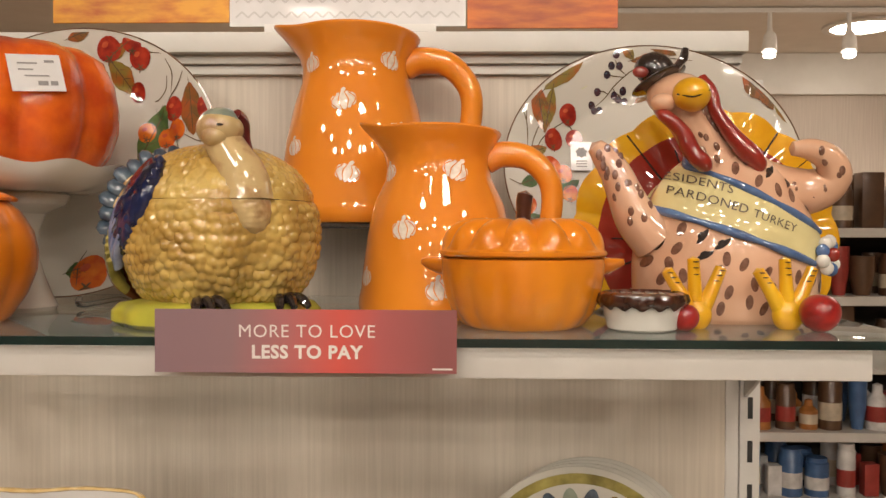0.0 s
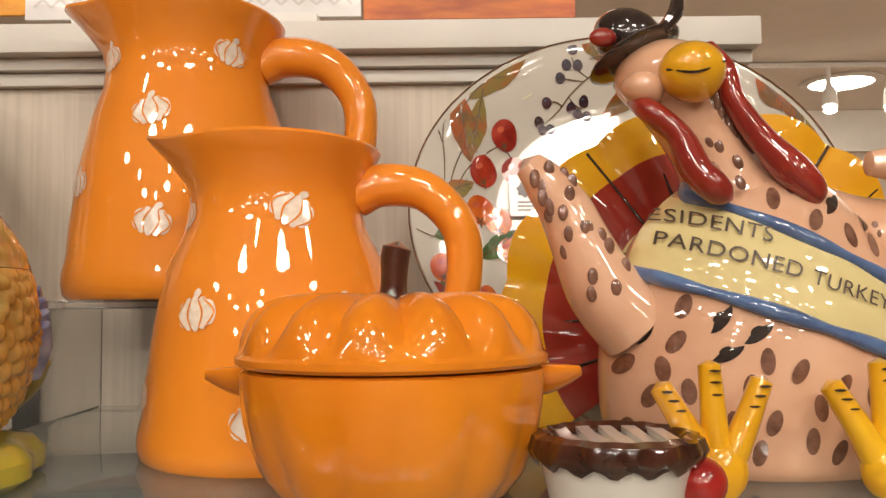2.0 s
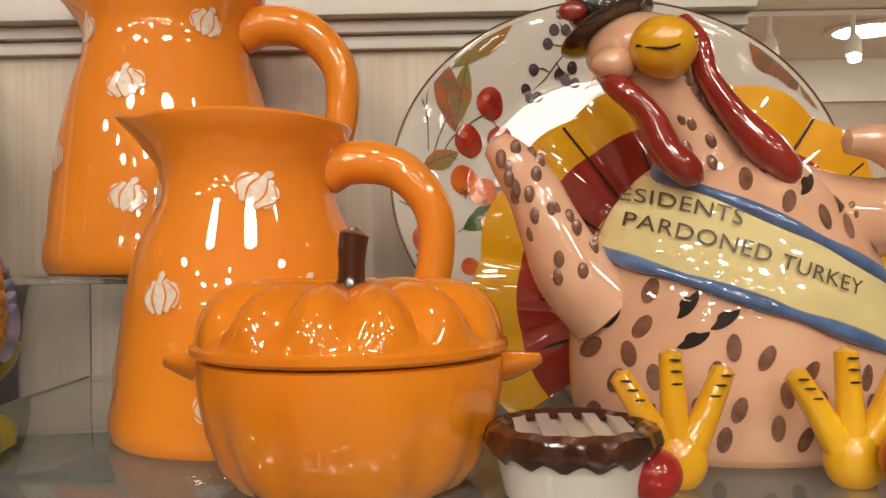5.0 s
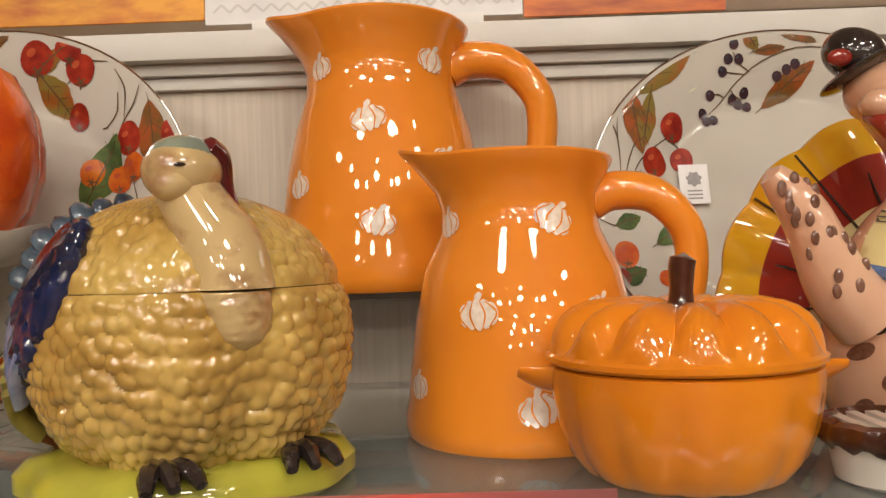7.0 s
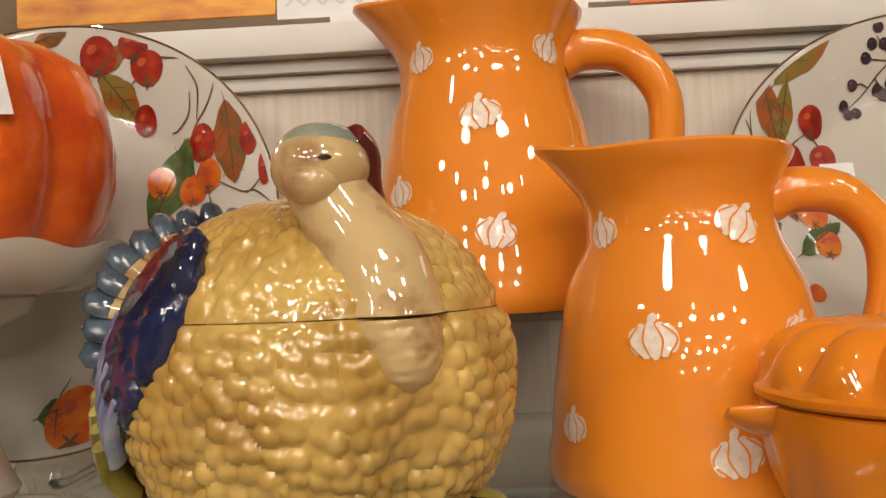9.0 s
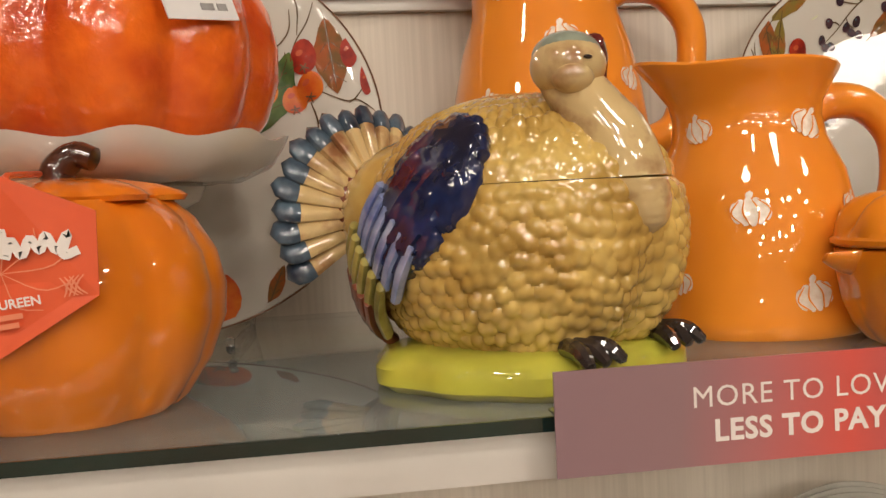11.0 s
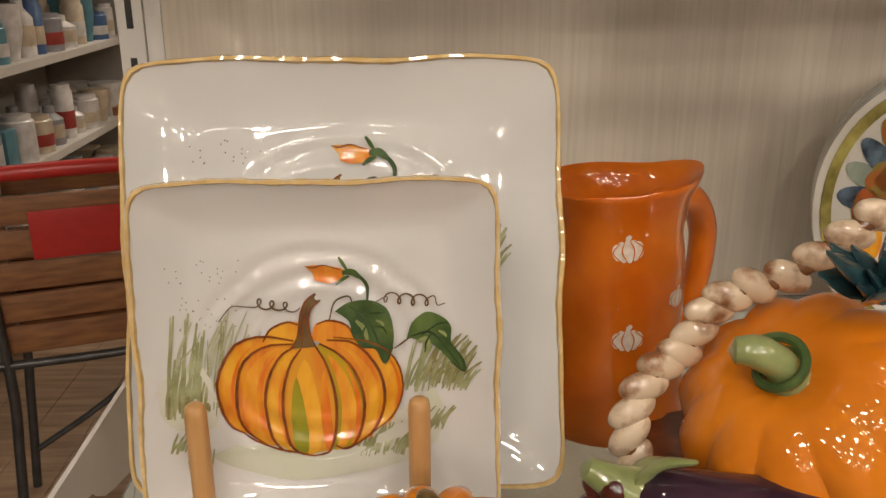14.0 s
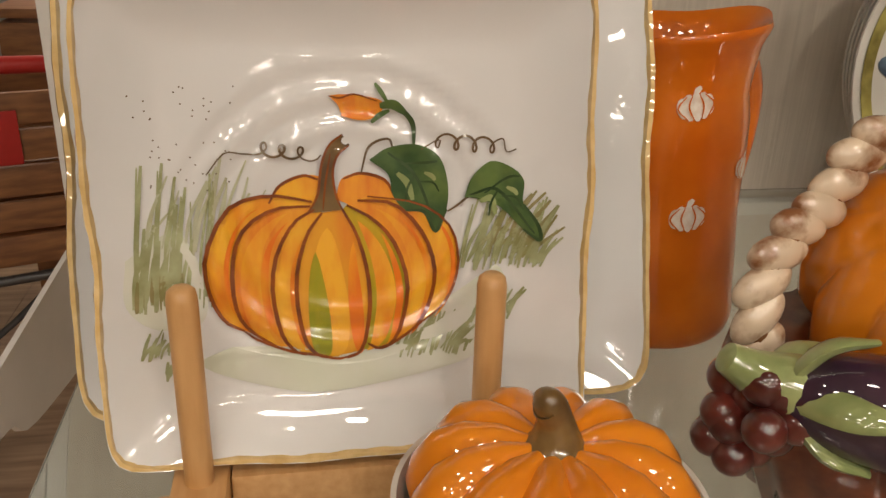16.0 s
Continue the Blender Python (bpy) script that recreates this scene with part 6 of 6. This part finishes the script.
# ---------------------------------------------------------------- stack of round plates against the panel
for k in range(4):
    y0 = 0.935 - 0.013 * k
    root = thing("round_plate", "cream round plate with an olive rim, leaning on the panel", "plate", 0.166 - 0.006 * k, y0, LOW + 0.1225, 0, "leaning round plates", tilt=-14)
    prof = [(0, 0.006), (0.074, 0.006), (0.082, 0.004), (0.118, -0.006), (0.122, -0.0065), (0.1225, -0.005), (0.118, -0.0025), (0.084, 0.008), (0.074, 0.010), (0, 0.010)]
    part("plate", lathe(prof, 80, lambda a, r, d: (r * math.cos(a), d, r * math.sin(a))), CREAM, root)
    rim = lathe([(0.104, -0.0024), (0.112, -0.0046), (0.1150, -0.0054), (0.1150, -0.0060), (0.104, -0.0030)], 80, lambda a, r, d: (r * math.cos(a), d - 0.0006, r * math.sin(a)))
    part("rim_band", rim, OLIVE, root, "olive painted band")
    if k == 3:
        def put(u, v, lift):
            r = math.hypot(u, v)
            return Vector((u, float(np.interp(r, [0, 0.074, 0.082, 0.118], [0.006, 0.006, 0.004, -0.006])) - 0.0006 - lift, v))
        rnd = random.Random(8)
        for n in range(11):
            a = radians(20 + n * 15)
            bm = bmesh.new()
            blob(bm, put, 0.070 * math.cos(a), 0.070 * math.sin(a), 0.030, 0.011, math.degrees(a), None, 3, 18, 0.0004 + 0.0001 * (n % 3))
            part("painted_plume", bm, (SLATE, GREY_GREEN, SLATE, LEAF)[n % 4], root)
        for n in range(7):
            a = radians(rnd.uniform(100, 250))
            bm = bmesh.new()
            blob(bm, put, 0.07 * math.cos(a), 0.05 * math.sin(a) - 0.01, 0.022, 0.014, rnd.uniform(0, 180), None, 3, 18, 0.0009)
            part("painted_leaf", bm, (LEAF, P_YELLOW, LEAF_RED)[n % 3], root)


# ---------------------------------------------------------------- aisles behind
def bottle(bm, x, y, z, r, h, kind, mi):
    if kind == 0:
        prof = [(0, 0), (r, 0), (r, h * 0.62), (r * 0.45, h * 0.78), (r * 0.42, h * 0.95), (0.0, h)]
    elif kind == 1:
        prof = [(0, 0), (r, 0), (r, h * 0.86), (r * 0.86, h * 0.9), (r * 0.86, h), (0, h)]
    else:
        prof = [(0, 0), (r * 0.7, 0), (r * 1.1, h * 0.5), (r * 1.15, h), (0, h * 0.96)]
    lathe(prof, 12, lambda a, q, d: (x + q * math.cos(a), y + q * math.sin(a), z + d), bm, mi)


def gondola(label, x0, y0, length, along, levels, palette, depth=0.42, seed=1, height=1.62, backing=None, dens=0.11, big=1.0, face=1):
    """Shelving run. along 'x': faces -y; along 'y': faces +x."""
    rnd = random.Random(seed)
    root = thing("store_shelving", label, "shelving", x0, y0, 0, 0 if along == "x" else 90, "store aisles")
    part("back_panel", box(0, length, depth - 0.02, depth, 0.0, height), backing or GONDOLA, root, "", False)
    for s in (0.0, length - 0.03):
        part("end_panel", box(s, s + 0.03, 0.0, depth - 0.021, 0.0, height, 0.002), GONDOLA, root, "", False)
    for z in levels:
        part("shelf_board", box(0.031, length - 0.031, 0.0, depth - 0.021, z - 0.03, z, 0.002), WHITE_METAL, root, "", False)
    for z in levels:
        x = 0.08
        while x < length - 0.1:
            mi = rnd.choice(palette)
            r = rnd.uniform(0.028, 0.05) * big
            h = rnd.uniform(0.10, 0.20) * (0.8 + 0.2 * big)
            kind = rnd.choice((0, 1, 1, 2, 3))
            g = new("store_goods")
            g.matrix_basis = root.matrix_basis @ Matrix.Translation((x, 0, z))
            names = {0: ("bottle", "small coloured bottles in a row on a store shelf"), 1: ("jar", "lidded jars in a row on a store shelf"), 2: ("cup", "ceramic cups in a row on a store shelf"), 3: ("carton", "cardboard cartons in a row on a store shelf")}
            nm, lab = names[kind]
            g.name = nm
            tagged(g, lab, nm, "goods on " + along)
            for d in (0.07, 0.20):
                bm = bmesh.new()
                if kind == 3:
                    box(-r, r, d - r * 0.9, d + r * 0.9, 0, h, 0.004, bm)
                else:
                    bottle(bm, 0, d, 0, r, h, kind, 0)
                part("body", bm, GOODS[mi], g)
                if kind in (0, 1):
                    bm = bmesh.new()
                    lathe([(r * 1.015, h * 0.18), (r * 1.02, h * 0.19), (r * 1.02, h * 0.5), (r * 1.015, h * 0.51)], 12, lambda a, q, e: (q * math.cos(a), d + q * math.sin(a), e), bm)
                    part("label_band", bm, GOODS[rnd.choice((0, 3, 3, 6))], g)
            x += 2 * r + rnd.uniform(0.01, dens)
    return root


gondola("grey store shelving run filled with jars and bottles", 0.75, 2.75, 2.6, "x", (0.34, 0.56, 0.78, 1.00, 1.22, 1.44), (4, 5, 0, 4, 5, 5, 6, 0, 1, 7), backing=DARK_BACK, seed=4, height=1.5, dens=0.02, big=0.8)
gondola("store shelving run filled with white and blue housewares", -1.55, 1.25, 3.0, "y", (0.30, 0.62, 0.95, 1.24, 1.52), (0, 0, 1, 2, 0, 7, 3), seed=7, big=1.3, dens=0.04)
gondola("store shelving run filled with pale housewares", -1.50, 4.35, 2.2, "x", (0.35, 0.70, 1.02, 1.34, 1.64), (0, 0, 3, 0, 7, 0), seed=9, height=1.9, big=1.6, dens=0.04)


def crate_cart(x, y):
    root = thing("crate_cart", "dark steel cart holding a slatted wooden crate with a red sign", "cart", x, y, 0, 18)
    for a in (-0.2, 0.2):
        for b in (-0.15, 0.15):
            part("leg", tube([(a * 1.05, b, 0.0, 0.011), (a * 0.95, b, 0.25, 0.011), (a * 0.9, b, 0.45, 0.011), (a * 1.02, b, 0.86, 0.011)], 16, 10), STEEL, root)
    for b in (-0.15, 0.15):
        part("rail", tube([(-0.2, b, 0.47, 0.010), (0, b, 0.465, 0.010), (0.2, b, 0.47, 0.010)], 8, 10), STEEL, root)
        part("brace", tube([(-0.2, b, 0.10, 0.008), (0.0, b, 0.22, 0.008), (0.2, b, 0.40, 0.008)], 10, 8), STEEL, root)
    part("handle", tube([(-0.21, -0.16, 0.87, 0.015), (0, -0.165, 0.875, 0.016), (0.21, -0.16, 0.87, 0.015)], 12, 12), RED_PLASTIC, root, "red plastic handle")
    for k in range(5):
        z = 0.49 + k * 0.068
        for s in (-0.14, 0.125):
            part("slat", box(-0.175, 0.175, s, s + 0.015, z, z + 0.058, 0.003), CRATE, root)
        for s in (-0.19, 0.176):
            part("slat", box(s, s + 0.014, -0.123, 0.123, z, z + 0.058, 0.003), CRATE, root)
    part("crate_floor", box(-0.17, 0.17, -0.12, 0.12, 0.481, 0.489), CRATE, root)
    part("sign", box(-0.10, 0.09, -0.149, -0.1425, 0.69, 0.79, 0.002), RED_PLASTIC, root, "red printed sign")
    return root


crate_cart(-1.02, 2.02)
bl = thing("wooden_bin", "brown wooden bin standing on the store floor", "bin", -0.80, 2.75, 0)
for k in range(7):
    part("plank", box(-0.30, 0.30, -0.20, -0.18, 0.02 + k * 0.12, 0.13 + k * 0.12, 0.003), CRATE, bl)
    part("plank", box(-0.30, -0.28, -0.178, 0.20, 0.02 + k * 0.12, 0.13 + k * 0.12, 0.003), CRATE, bl)
part("top", box(-0.31, 0.31, -0.21, 0.21, 0.862, 0.885, 0.003), CRATE, bl)

# ---------------------------------------------------------------- ceiling lights and far wall
tagged(finish("wall_band", box(-7, 7, 7.94, 7.998, 2.72, 3.096), STORE_BAND), "white painted band above the far wall panels", "wall band", kind="structure")
for lx, ly in ((3.21, 6.9), (5.2, 6.6), (1.2, 7.4), (-2.6, 5.6)):
    cl = thing("ceiling_light", "round glowing ceiling light recessed in white trim", "ceiling light", lx, ly, 3.09, group="ceiling lights")
    part("trim_ring", lathe([(0.24, 0.008), (0.30, 0.006), (0.30, -0.012), (0.24, -0.016)], 48), FIXTURE, cl)
    part("diffuser", lathe([(0, -0.010), (0.238, -0.010), (0.238, 0.004), (0, 0.004)], 48), LAMP_FACE, cl, "glowing diffuser")
tr = thing("light_track", "white ceiling light track with spot heads", "track light", 0, 6.35, 3.09)
part("track_bar", box(0.6, 6.0, -0.02, 0.02, -0.035, 0.0, 0.003), FIXTURE, tr)
for hx in (2.28, 2.86, 3.3, 4.4):
    h = part("spot_head", tube([(hx, 0, -0.03, 0.018), (hx, 0, -0.16, 0.02), (hx, -0.01, -0.21, 0.045), (hx - 0.02, -0.05, -0.33, 0.055)], 14, 16), FIXTURE, tr)
    part("spot_face", ball(hx - 0.022, -0.06, -0.36, 0.045, 0.045, 0.02, 14, 8), LAMP_FACE, h, "glowing lamp face")
tr = thing("light_track", "white ceiling light track with spot heads", "track light", 0, -0.32, 3.09)
part("track_bar", box(-1.6, 1.6, -0.02, 0.02, -0.035, 0.0, 0.003), FIXTURE, tr)
for hx in (-1.05, -0.62, -0.15, 0.30, 0.85):
    part("spot_head", tube([(hx, 0, -0.03, 0.018), (hx, 0, -0.10, 0.02), (hx, 0, -0.17, 0.04)], 10, 14), FIXTURE, tr)
# round ceiling lights over the aisles behind the viewer
first = None
for i in range(4):
    for j in range(5):
        lx, ly = -2.7 + i * 1.6 + (j % 2) * 0.7, -7.6 + j * 1.62
        if first is None:
            first = thing("ceiling_light", "round bright flush ceiling light with a white trim", "ceiling light", lx, ly, 3.09, group="ceiling lights")
            part("trim_ring", lathe([(0.20, 0.008), (0.25, 0.006), (0.25, -0.012), (0.20, -0.016)], 40), FIXTURE, first)
            part("diffuser", lathe([(0, -0.010), (0.198, -0.010), (0.198, 0.004), (0, 0.004)], 40), DIFFUSER, first, "glowing diffuser")
        else:
            copy_thing(first, pose(lx, ly, 3.09))

# floor planks near the bay
for i in range(12):
    for j in range(6):
        o = (i % 3) * 0.4
        x0 = -2.6 + i * 0.152
        part("plank", box(x0, x0 + 0.150, -0.4 + j * 1.2 - o, 0.797 + j * 1.2 - o, -0.0035, 0.0), FLOOR_WOOD, floor, "", False)
